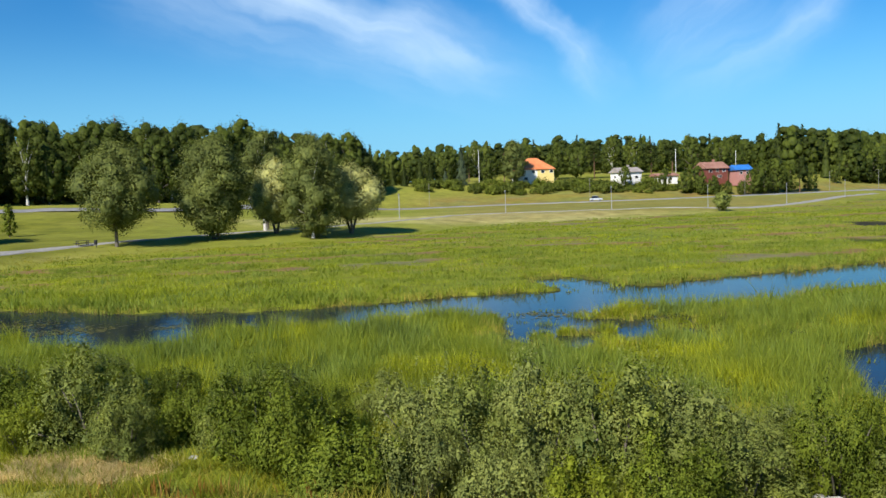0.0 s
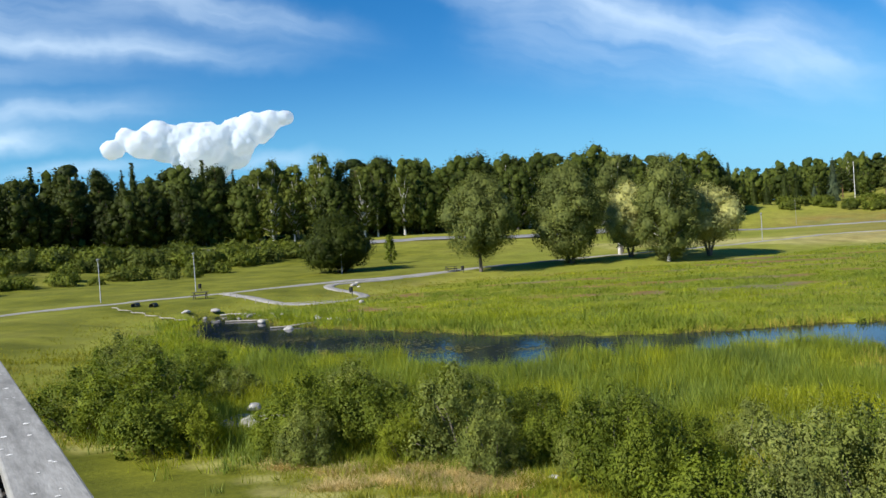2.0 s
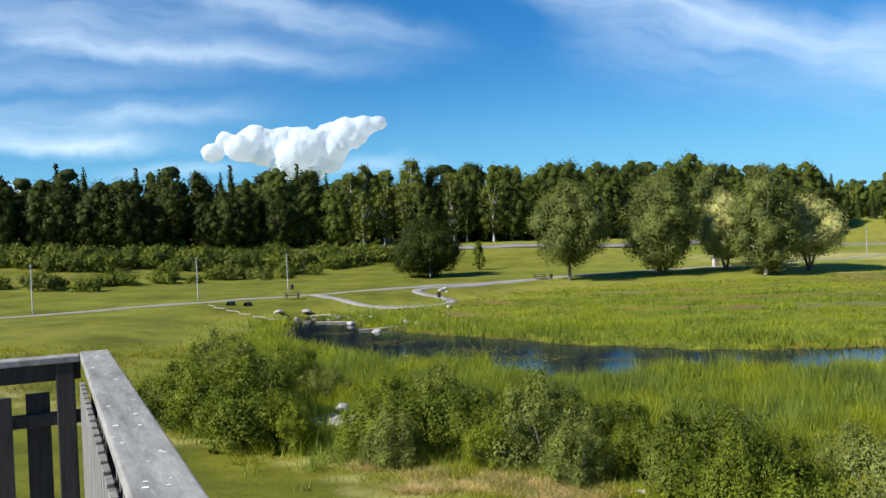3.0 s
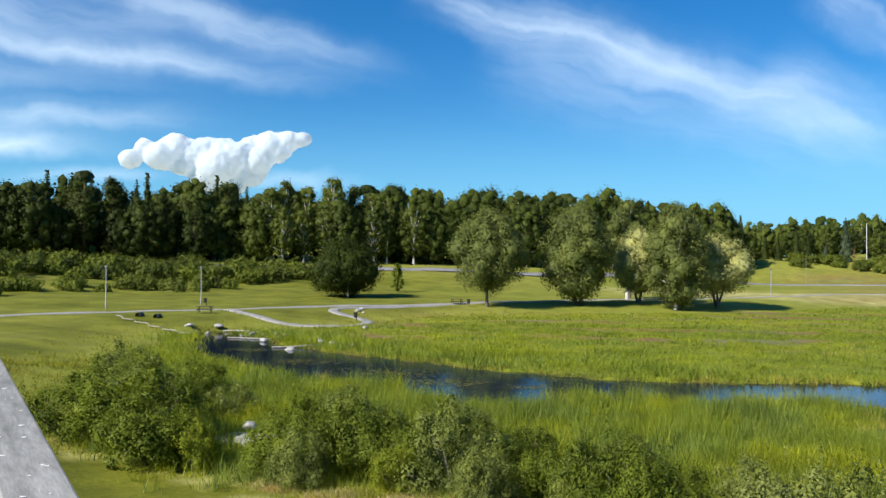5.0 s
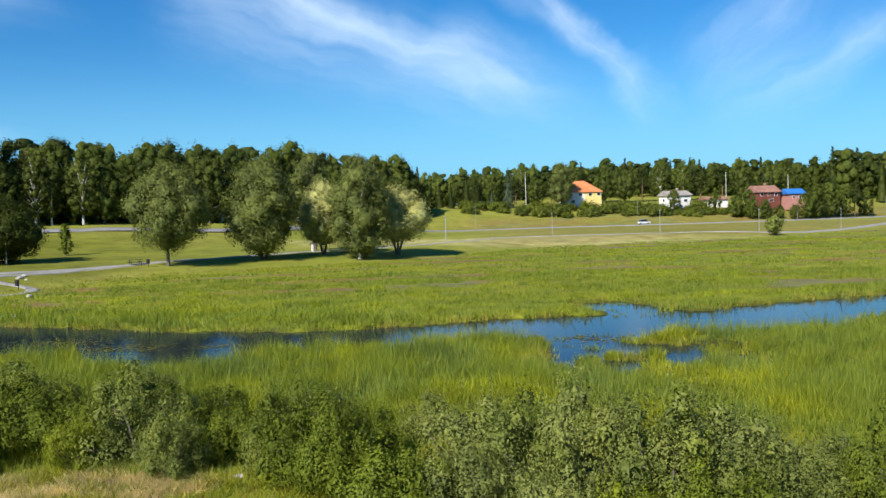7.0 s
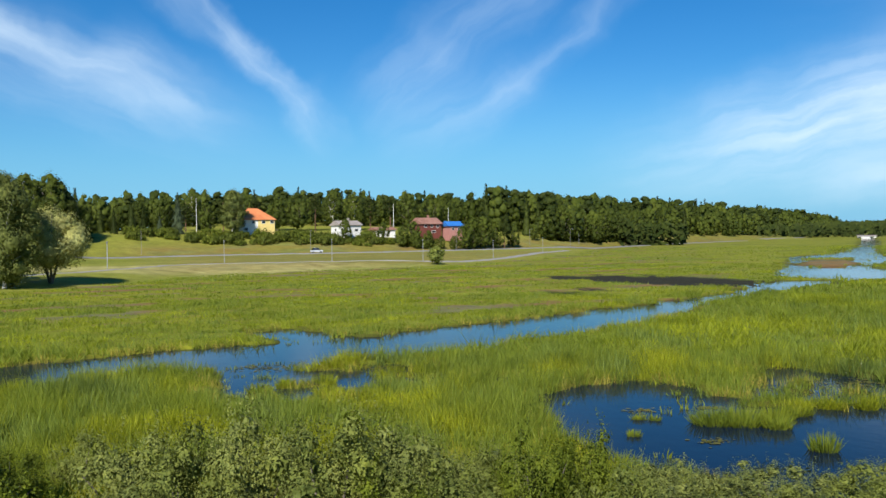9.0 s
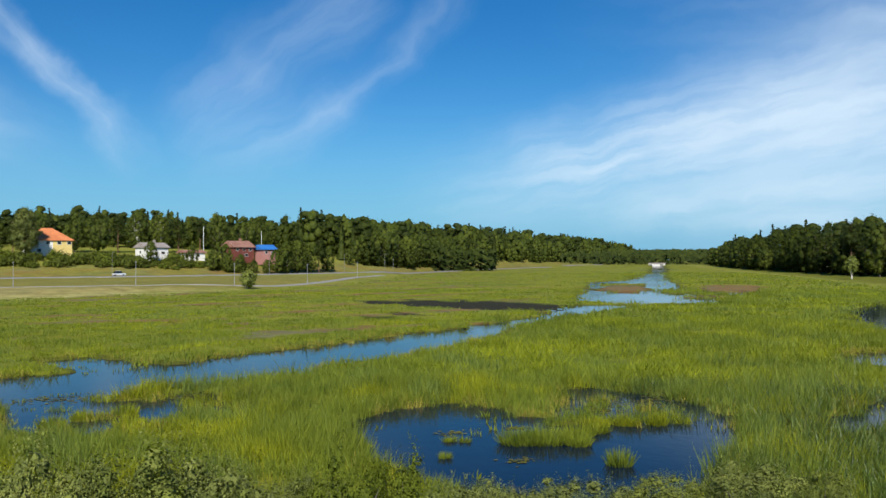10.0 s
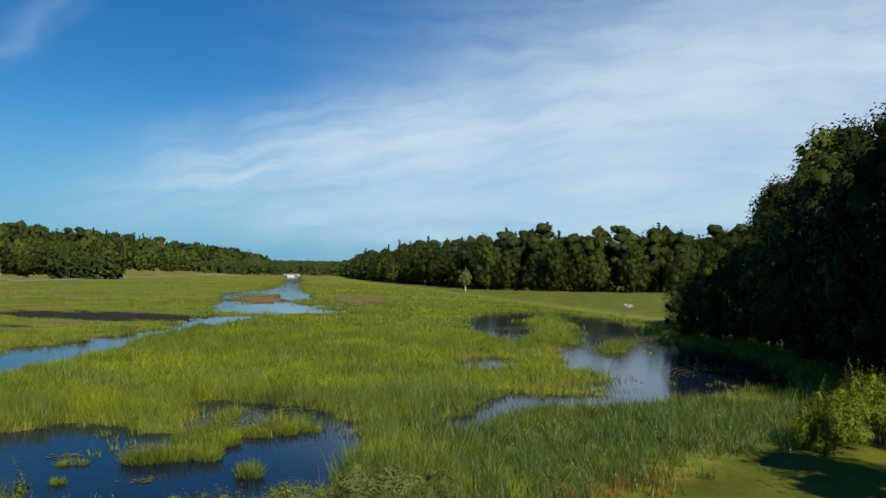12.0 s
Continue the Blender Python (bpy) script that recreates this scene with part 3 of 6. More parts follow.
# ---------------------------------------------------------------- plants
def broadleaf_shape(height, width, base, leaf, count, seed, lumps=26, forks=1, lean=.0, top=.5, far=False, fine=14, coarse=26):
    """Corners and faces of a broad-leaved tree: tapered trunk with limbs, and a crown of many sprays on uneven lumps."""
    rng = np.random.RandomState(seed)
    half, mid = (height - base) / 2, (height + base) / 2
    blobs = [(lean * .5, 0, mid + half * z, width * .2 * (1 - .5 * abs(z)), 1.3) for z in (-.85, -.6, -.2, .2, .55, .82)]
    lumps = lumps * 2
    for k in range(lumps):
        f = (k + .5) / lumps
        z = -1 + 2 * f
        ring = math.sqrt(max(0, 1 - abs(z) ** (5.0 if far and z < 0 else 3.6 if z < 0 else 2.2))) * (1 - .25 * max(0, z) * top * 2) * rng.uniform(.55, 1.0)
        a = k * 2.4 + rng.uniform(-.5, .5)
        r = width * (rng.uniform(.06, .15) if far else rng.uniform(.085, .16))
        blobs.append((math.cos(a) * ring * (width / 2 - r * .8) + lean * (z + 1), math.sin(a) * ring * (width / 2 - r * .8), mid + z * (half - r * .7), r, rng.uniform(.8, 1.25)))
    for k in range(lumps // 2):
        b = blobs[rng.randint(lumps)]
        a = rng.uniform(0, 6.28)
        blobs.append((b[0] + math.cos(a) * b[3] * 1.0, b[1] + math.sin(a) * b[3] * 1.0, b[2] + rng.uniform(-.3, .9) * b[3], b[3] * rng.uniform(.35, .6), 1.0))
    pieces, stem = [], max(.07, height * .017)
    for f in range(forks):
        a = f * 2.3 + rng.uniform(0, 1)
        out = 0 if forks == 1 else width * .16
        pts = [(0, 0, -.3), (math.cos(a) * out * .2, math.sin(a) * out * .2, base * .5), (math.cos(a) * out * .6 + rng.normal(0, .1), math.sin(a) * out * .6, base + half * .4),
               (math.cos(a) * out + lean, math.sin(a) * out, mid + half * .2), (math.cos(a) * out * 1.1 + lean, math.sin(a) * out, height * .93)]
        pieces.append(tube(pts, [stem * 1.35, stem, stem * .7, stem * .4, stem * .1], 8))
    for k in range(6, len(blobs), 4):
        b = blobs[k]
        z0 = base + (b[2] - base) * .45
        pieces.append(tube([(0, 0, z0), (b[0] * .5, b[1] * .5, z0 + (b[2] - z0) * .65), (b[0], b[1], b[2])], [stem * .45, stem * .28, stem * .08], 5))
    p, d = on_blobs(rng, blobs, int(count * .68) if far else count, .6)
    if far:      # leaves between the lumps close the crown
        n = count - len(p)
        z, a = rng.uniform(-1, 1, n), rng.uniform(0, 6.283, n)
        ring = np.sqrt(np.maximum(0, 1 - np.abs(z) ** np.where(z < 0, 5.0, 2.2))) * (1 - .25 * np.maximum(0, z) * top * 2) * rng.uniform(.55, .93, n)
        way = np.stack([np.cos(a) * ring, np.sin(a) * ring, z * .9], 1)
        p, d = np.concatenate([p, way * (width / 2, width / 2, half) + (lean, 0, mid)]), np.concatenate([d, way])
    p = p + rng.normal(0, .2 * leaf, p.shape)
    out = (p - np.array([lean, 0, mid - half * .2])) / np.array([width / 2, width / 2, half])
    v, f = (leaf_tris if far else leaf_quads)(rng, p, d * .9 + out * .45 + np.array([0, 0, .3]), leaf, .65, .4)
    core = inner_mass(rng, blobs, fine, coarse, .64 if fine else .92)
    out = (core[0][:, :3] - np.array([lean, 0, mid - half * .2])) / np.array([width / 2, width / 2, half])
    core[0][:, 3:] = core[0][:, 3:] * .8 + out * .6
    core[0][:, 3:] /= np.linalg.norm(core[0][:, 3:], axis=1)[:, None] + 1e-9
    return joined(pieces), joined([core, (v, [], f) if far else (v, f, [])])


def broadleaf(name, height, width, base, leaf, count, seed, leaf_mat, bark_mat, *shape):
    """A broad-leaved tree of two parts."""
    tree = empty(name)
    (v, q, t), crown = broadleaf_shape(height, width, base, leaf, count, seed, *shape)
    part_mesh("trunk", mesh_of(name + "_trunk", v, q, t, bark_mat, True), tree)
    part_mesh("crown", leaf_mesh(name + "_crown", *crown, leaf_mat), tree)
    return tree


def conifer_shape(height, width, leaf, count, seed, bare=.08, kind="spruce"):
    """Corners and faces of a spruce (tiers of drooping branches on a cone) or a pine (a bare trunk with flat clumps high up)."""
    rng = np.random.RandomState(seed)
    stem = height * .013
    pts = [(0, 0, -.3), (rng.normal(0, .05), 0, height * .4), (rng.normal(0, .1), rng.normal(0, .1), height * .8), (0, 0, height * .98)]
    pieces = [tube(pts, [stem * 1.4, stem, stem * .55, .03], 7)]
    cs, ds, core = [], [], []
    if kind == "spruce":
        tiers = int(height * 1.5)
        # a ragged dark cone of inner twigs
        turns, ring = 8, []
        for k in range(11):
            f = k / 10
            r = (width / 2 * (1 - f) ** .85 * (.5 if k % 2 else .72) + .05) * rng.uniform(.8, 1.1, turns)
            a = np.arange(turns) * 6.283 / turns + k * .4
            z = height * (bare + (.97 - bare) * f) - (0 if k % 2 else .02 * height)
            ring.append(np.stack([np.cos(a) * r, np.sin(a) * r, np.full(turns, z), np.cos(a), np.sin(a), np.full(turns, .5)], 1))
        face = [(k * turns + j, k * turns + (j + 1) % turns, (k + 1) * turns + (j + 1) % turns, (k + 1) * turns + j) for k in range(10) for j in range(turns)]
        face = np.array([t for q in face for t in ((q[0], q[1], q[2]), (q[0], q[2], q[3]))])
        ring = np.concatenate(ring)
        ring[:, 3:] /= np.linalg.norm(ring[:, 3:], axis=1)[:, None]
        core.append((ring, [], face))
        for k in range(tiers):
            f = k / (tiers - 1)
            z = height * (bare + (1 - bare) * f)
            reach = width / 2 * (1 - f) ** .85 * rng.uniform(.8, 1.12) + .15
            arms = 7 if f < .8 else 5
            for j in range(arms):
                a = j * 6.28 / arms + k * 1.1 + rng.uniform(-.3, .3)
                r = reach * rng.uniform(.75, 1.1)
                m = max(2, int(count * (1 - f + .12) / (tiers * arms) * 1.7))
                s = rng.uniform(.1, 1, m)
                c = np.stack([np.cos(a) * s * r, np.sin(a) * s * r, z - s * s * r * .38 + rng.normal(0, .08, m)], 1)
                c[:, :2] += rng.normal(0, .12 * r + .04, (m, 2))
                cs.append(c)
                ds.append(np.tile((np.cos(a) * .5, np.sin(a) * .5, .9), (m, 1)))
    else:
        crowns = []
        for k in range(16):
            f = rng.uniform(.42, 1)
            a, r = rng.uniform(0, 6.28), width / 2 * (1.25 - f) * rng.uniform(.3, 1)
            b = (math.cos(a) * r, math.sin(a) * r, height * f - width * .08, width * rng.uniform(.14, .22), .7)
            crowns.append(b)
            pieces.append(tube([(0, 0, b[2] - r * .3), (b[0], b[1], b[2])], [stem * .35, stem * .1], 4))
        c, d = on_blobs(rng, crowns, count, .4)
        cs.append(c)
        ds.append(d + np.array([0, 0, .4]))
        top_part = rng.normal(0, 1, (count // 4, 3))
        top_part = top_part / np.linalg.norm(top_part, axis=1)[:, None] * (rng.uniform(.2, 1, count // 4) ** .5)[:, None]
        cs.append(top_part * (width * .36, width * .36, height * .26) + (0, 0, height * .7))
        ds.append(top_part + np.array([0, 0, .4]))
        core.append(inner_mass(rng, crowns, 4, 12, .64 if count > 1000 else .95))
    v, f = leaf_tris(rng, np.concatenate(cs), np.concatenate(ds), leaf, .55, .4)
    return joined(pieces), joined(core + [(v, [], f)])


def conifer(name, height, width, leaf, count, seed, leaf_mat, bark_mat, bare=.08, kind="spruce"):
    """A conifer of two parts."""
    tree = empty(name)
    (v, q, t), crown = conifer_shape(height, width, leaf, count, seed, bare, kind)
    part_mesh("trunk", mesh_of(name + "_trunk", v, q, t, bark_mat, True), tree)
    part_mesh("crown", leaf_mesh(name + "_crown", *crown, leaf_mat), tree)
    return tree


def bush(name, height, width, leaf, count, seed, leaf_mat, shoots=40, aspect=.5, far=False):
    """A many-stemmed shrub, leafy to the ground, with shoots that stick out of its top."""
    rng = np.random.RandomState(seed)
    thing = empty(name)
    blobs, pieces = [], []
    for k in range(46):
        a, f = rng.uniform(0, 6.28), rng.uniform(0, 1)
        r = width * rng.uniform(.075, .15)
        ring = rng.uniform(.1, 1) ** .6 * (width / 2 - r * .6)
        top = height * (1 - .42 * (ring / (width / 2)) ** 2) * rng.uniform(.8, 1.05)
        z = r * .5 + f * max(.1, top - r * 1.4)
        blobs.append((math.cos(a) * ring, math.sin(a) * ring, z, r, rng.uniform(.9, 1.25)))
        if k % 4 == 0:
            pieces.append(tube([(0, 0, -.25), (blobs[-1][0] * .6, blobs[-1][1] * .6, z * .6), blobs[-1][:3]], [.05, .03, .012], 4))
    p, d = on_blobs(rng, blobs, count, .55)
    extra, way = [], []
    for k in range(shoots):
        b = blobs[rng.randint(len(blobs))]
        a, s = rng.uniform(0, 6.28), rng.uniform(.2, .9)
        foot = np.array([b[0] + math.cos(a) * b[3] * s, b[1] + math.sin(a) * b[3] * s, b[2] + b[3] * b[4] * .6])
        lean = np.array([math.cos(a) * .35, math.sin(a) * .35, 1.0])
        long = rng.uniform(.25, .6)
        m = int(long / leaf * 3.2)
        f = rng.uniform(.1, 1, m)
        extra.append(foot + lean * (f * long)[:, None] + rng.normal(0, leaf * .4, (m, 3)))
        way.append(rng.normal(0, 1, (m, 3)))
    p, d = np.concatenate([p] + extra), np.concatenate([d] + way)
    p[:, 2] = np.maximum(p[:, 2], .02)
    out = (p - np.array([0, 0, height * .35])) / np.array([width / 2, width / 2, height * .6])
    v, q = (leaf_tris if far else leaf_quads)(rng, p, d * .55 + out * .6 + np.array([0, 0, .4]), leaf, aspect, .42)
    near = leaf < .1
    if near:      # close inner leaves that stop the eye
        c, e = on_blobs(rng, [(*b[:3], b[3] * .5, b[4]) for b in blobs], 2200, .5)
        c[:, 2] = np.maximum(c[:, 2], .04)
        inner, inner_faces = leaf_tris(rng, c, e + np.array([0, 0, .3]), .13, .8, .5)
        mass = [(v, [], q), (inner, [], inner_faces)]
    else:
        mass = [(v, [], q), inner_mass(rng, blobs, 0, 16, .6)]
    part_mesh("foliage", leaf_mesh(name + "_foliage", *joined(mass), leaf_mat), thing)
    if not near:      # far shrubs are leafy to the ground
        return thing
    v, q, t = joined(pieces)
    part_mesh("stem", mesh_of(name + "_stems", v, q, t, BARK, True), thing)
    return thing


def blades(rng, xy, height, width, per, spread, bend=.35, segments=2):
    """Clumps of tapering bent blades at each place of xy; height is one for each clump."""
    n = len(xy) * per
    base = np.repeat(xy, per, 0) + rng.normal(0, spread, (n, 2))
    h = np.repeat(height, per) * rng.uniform(.55, 1.15, n)
    wd = np.repeat(np.broadcast_to(width, len(xy)), per) * rng.uniform(.7, 1.3, n)
    z0 = ground(base[:, 0], base[:, 1]) - .06
    z0 = np.maximum(z0, -.12)
    a, lean_a = rng.uniform(0, 6.28, n), rng.uniform(0, 6.28, n)
    side = np.stack([np.cos(a), np.sin(a), np.zeros(n)], 1) * (wd / 2)[:, None]
    lean = np.stack([np.cos(lean_a), np.sin(lean_a)], 1) * (h * bend * rng.uniform(.2, 1, n))[:, None]
    p0 = np.stack([base[:, 0], base[:, 1], z0], 1)
    p1 = np.stack([base[:, 0] + lean[:, 0] * .3, base[:, 1] + lean[:, 1] * .3, z0 + h * .6], 1)
    p2 = np.stack([base[:, 0] + lean[:, 0], base[:, 1] + lean[:, 1], z0 + h], 1)
    if segments == 2:
        v = np.stack([p0 - side, p0 + side, p1 + side * .8, p1 - side * .8, p2], 1).reshape(-1, 3)
        k = np.arange(n)[:, None] * 5
        return v, k + np.array([[0, 1, 2, 3]]), k + np.array([[3, 2, 4]])
    v = np.stack([p0 - side, p0 + side, p2], 1).reshape(-1, 3)
    return v, None, np.arange(n)[:, None] * 3 + np.array([[0, 1, 2]])


def scatter(rng, density, near, far, az0, az1):
    """Places strewn evenly between two distances and two bearings."""
    area = (far * far - near * near) * radians(az1 - az0) / 2
    n = int(area * density)
    r = np.sqrt(rng.uniform(near * near, far * far, n))
    a = np.radians(rng.uniform(az0, az1, n))
    return np.stack([r * np.sin(a), r * np.cos(a)], 1)


def at_ground(x, y, turn=0.0, sink=0.0, size=1.0):
    z = float(ground(x, y)) - sink
    return Matrix.Translation((x, y, z)) @ Matrix.Rotation(turn, 4, "Z") @ Matrix.Scale(size, 4)


def copies(ob, places):
    """Moves a thing to the first place and puts copies at the others. places: x, y, turn, size."""
    made = []
    for k, (x, y, turn, size) in enumerate(places):
        m = at_ground(x, y, turn, .05)
        if k == 0:
            o = ob
            o.matrix_basis = m
        else:
            o = copy_thing(ob, m)
        o.scale = (size, size, size)
        made.append(o)
    return made


def heath_cover(x, y):
    """Where low brown and rust-coloured plants take the place of reeds, well out in the marsh."""
    v = wobble(x * .6, y * 1.5, 26, 77) + .5 * wobble(x, y * 1.6, 9, 78)
    return smooth(.32, .8, v) * smooth(62, 80, np.hypot(x, y)) * (1 - .85 * smooth(30, 40, np.degrees(np.arctan2(x, y))))


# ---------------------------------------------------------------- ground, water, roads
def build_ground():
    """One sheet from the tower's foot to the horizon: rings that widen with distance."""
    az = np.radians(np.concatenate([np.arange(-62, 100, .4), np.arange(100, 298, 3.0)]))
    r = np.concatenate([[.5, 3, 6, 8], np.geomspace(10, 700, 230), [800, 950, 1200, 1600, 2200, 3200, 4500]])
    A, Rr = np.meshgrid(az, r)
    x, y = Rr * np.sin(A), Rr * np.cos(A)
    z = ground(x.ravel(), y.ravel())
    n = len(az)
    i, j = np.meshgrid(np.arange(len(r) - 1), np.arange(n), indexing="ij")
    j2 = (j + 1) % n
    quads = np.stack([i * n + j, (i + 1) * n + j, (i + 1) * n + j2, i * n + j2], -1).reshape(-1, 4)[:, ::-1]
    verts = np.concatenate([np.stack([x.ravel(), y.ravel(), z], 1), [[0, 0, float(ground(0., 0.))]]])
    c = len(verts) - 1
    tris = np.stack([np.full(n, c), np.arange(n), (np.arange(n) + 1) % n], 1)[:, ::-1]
    me = mesh_of("ground", verts, quads, tris, GROUND, True)
    X, Y = verts[:, 0], verts[:, 1]
    s, reach = outline_distance(X, Y, MARSH), np.hypot(X, Y)
    marsh = smooth(3, -3, s + wobble(X, Y, 9, 21) * 2.5)
    edge = outline_distance(X, Y, LAWN) + wobble(X, Y, 3, 22) * .35
    lawn = smooth(.5, -.4, edge)
    azd = np.degrees(np.arctan2(X, Y))
    lawn = np.maximum(lawn, smooth(2, 8, s) * smooth(-10, -30, azd) * smooth(230, 180, reach) * (.75 + .25 * wobble(X, Y, 24, 25)))
    dry = smooth(1.5, .1, np.abs(edge - .7 + wobble(X, Y, 2.5, 23) * .8)) * smooth(-8, -14, azd) * .7
    # darker lawn colour over the east meadow, partly standing in for tree shade
    lawn = np.maximum(lawn, smooth(2, 10, s) * smooth(46, 54, azd) * smooth(112, 100, azd) * (.85 + .15 * wobble(X, Y, 16, 28)))
    pale = smooth(1.25, .5, np.hypot((X - 4) / 46, (Y - 178) / 20) + wobble(X, Y, 20, 24) * .25) * .95
    dry = np.maximum(dry, pale)
    heath = heath_cover(X, Y)
    col = me.color_attributes.new("cover", "FLOAT_COLOR", "POINT")
    col.data.foreach_set("color", np.stack([marsh, lawn, dry, np.ones(len(X))], 1).astype(np.float32).ravel())
    brown = me.attributes.new("heath", "FLOAT", "POINT")
    bank = smooth(26, 4, np.abs(-outline_distance(X, Y, HILL) - 4)) * smooth(-6, 2, azd) * smooth(44, 36, azd) * (.5 + .25 * wobble(X, Y, 30, 26))
    slope = smooth(2, 8, s) * smooth(-3, 4, azd) * smooth(44, 36, azd) * smooth(330, 280, reach) * .38
    mats = smooth(1.5, -1, mat_distance(X, Y))
    brown.data.foreach_set("value", np.maximum(np.maximum(heath * marsh, mats), np.maximum(bank, slope)).astype(np.float32))
    wet = me.attributes.new("wet", "FLOAT", "POINT")
    wd = water_distance(X, Y)
    wet.data.foreach_set("value", (np.maximum(smooth(.6 + reach * .006, .1, wd) * (s < 4) * .7, smooth(.5, -.5, mud_distance(X, Y)))).astype(np.float32))
    tagged(new("ground", me), "rolling green ground of meadow, lawn and wet marsh", "ground", kind="structure")


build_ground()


def build_water():
    n = 64
    x, y = np.meshgrid(np.linspace(-70, 720, n), np.linspace(10, 860, n))
    v = np.stack([x.ravel(), y.ravel(), np.zeros(n * n)], 1)
    i, j = np.meshgrid(np.arange(n - 1), np.arange(n - 1), indexing="ij")
    q = np.stack([i * n + j, i * n + j + 1, (i + 1) * n + j + 1, (i + 1) * n + j], -1).reshape(-1, 4)
    c = v[q].mean(1)
    keep = outline_distance(c[:, 0], c[:, 1], MARSH) < 12
    tagged(new("water", mesh_of("water", v, q[keep], None, WATER, True)), "dark still water of a winding stream and ponds", "water", kind="structure")


build_water()


def spline(points, step=1.5):
    """A smooth line through the points of a plan."""
    P = np.asarray(points, float)
    P = np.concatenate([[2 * P[0] - P[1]], P, [2 * P[-1] - P[-2]]])
    out = []
    for k in range(1, len(P) - 2):
        m = max(2, int(np.linalg.norm(P[k + 1] - P[k]) / step))
        t = np.linspace(0, 1, m, endpoint=False)[:, None]
        out.append(.5 * (2 * P[k] + (P[k + 1] - P[k - 1]) * t + (2 * P[k - 1] - 5 * P[k] + 4 * P[k + 1] - P[k + 2]) * t ** 2
                         + (3 * P[k] - P[k - 1] - 3 * P[k + 1] + P[k + 2]) * t ** 3))
    return np.concatenate(out + [P[-2:-1]])


def strip(name, points, width, mat, label, category, lift=.07):
    """A path or road laid along a line, with a sunken edge on each side."""
    c = spline(points)
    way = np.gradient(c, axis=0)
    way /= np.linalg.norm(way, axis=1)[:, None]
    side = np.stack([way[:, 1], -way[:, 0]], 1)
    offs = np.array([-.56, -.5, -.25, 0, .25, .5, .56]) * width
    wob = 1 + .04 * np.sin(np.arange(len(c)) * .7)
    xy = c[:, None] + side[:, None] * (offs[None, :, None] * wob[:, None, None])
    z = ground(xy[..., 0].ravel(), xy[..., 1].ravel()).reshape(len(c), 7)
    z = np.maximum(z, z[:, 3:4] - .05) + np.array([-.12, lift, lift + .02, lift + .04, lift + .02, lift, -.12])
    v = np.concatenate([xy, z[..., None]], 2).reshape(-1, 3)
    i, j = np.meshgrid(np.arange(len(c) - 1), np.arange(6), indexing="ij")
    q = np.stack([i * 7 + j, i * 7 + j + 1, (i + 1) * 7 + j + 1, (i + 1) * 7 + j], -1).reshape(-1, 4)[:, ::-1]
    return tagged(new(name, mesh_of(name, v, q, None, mat, True)), label, category, kind="structure")


strip("path", [(-96, 30), (-84, 48), (-79, 57), (-75, 66), (-71, 75), (-66, 82), (-61, 91), (-56, 102), (-50, 112), (-42, 124), (-30, 140), (-14, 158), (-2, 180),
               (8, 195), (37, 194), (60, 192), (84, 212), (118, 256), (150, 300)], 2.0, GRAVEL, "pale gravel footpath through the meadow", "path")
strip("path", [(-64, 84), (-57, 79), (-50, 77), (-46, 79.5), (-45.5, 84), (-48, 88), (-52.5, 90), (-55.5, 94.5), (-54, 100), (-52, 107)], 1.25, GRAVEL, "narrow winding gravel loop path by the shore", "path")
strip("road", [(-260, 60), (-190, 110), (-140, 150), (-110, 170), (-86, 186), (-60, 201), (-36, 240), (-14, 281), (20, 298), (65, 299), (120, 314), (176, 345), (243, 406), (330, 483), (440, 568), (560, 650)],
      6.2, ASPHALT, "pale grey asphalt road along the valley", "road", .25)


# ---------------------------------------------------------------- woods
def woodland_kinds():
    kinds = {"leaf": [], "spruce": [], "pine": [], "birch": [], "dark": [], "shade": []}
    for k in range(4):
        kinds["leaf"].append(broadleaf("broadleaf_tree", 17 + k, 12.5 + k * .7, .8, .55, 2600, 100 + k, LEAF_WOOD, BARK, 26, 1, 0, .5, True))
        # pond alders: the leaf colour is darkened to look shaded
        if k < 3:
            kinds["dark"].append(broadleaf("alder_tree", 17.5 + k, 9.5 + k * .8, .4, .40, 6000, 160 + k, LEAF_OAK_SHADE, BARK, 30, 1, 0, .5, True))
        kinds["shade"].append(broadleaf("oak_tree", 16.5 + k, 12.5 + k * .7, .5, .55, 2500, 180 + k, LEAF_OAK_SHADE, BARK, 26, 1, 0, .5, True))
        kinds["birch"].append(broadleaf("birch_tree", 18 + k * .8, 8.6 + k * .5, 2.0, .5, 2500, 140 + k, LEAF_BIRCH, BARK_BIRCH, 24, 1, 0, .5, True))
    for k in range(3):
        kinds["spruce"].append(conifer("spruce_tree", 18 + 1.5 * k, 7.8 + .5 * k, .62, 2800, 120 + k, NEEDLE, BARK, .06))
        kinds["pine"].append(conifer("pine_tree", 18 + k, 10.0 + .6 * k, .52, 2700, 130 + k, NEEDLE, BARK_PINE, kind="pine"))
    return kinds


WOOD_LABEL = {"leaf": ("tall dark green broad-leaved tree at the wood's edge", "tree"), "spruce": ("tall dark pointed spruce in the wood", "tree"),
              "pine": ("tall pine with reddish trunk and flat dark crown", "tree"), "shade": ("dark green oak at the edge of the wood", "tree"), "dark": ("tall dark alder standing at the pond", "tree"), "birch": ("slender birch with white trunk and light crown", "tree")}
KINDS = woodland_kinds()
FREE = {id(t): True for ts in KINDS.values() for t in ts}


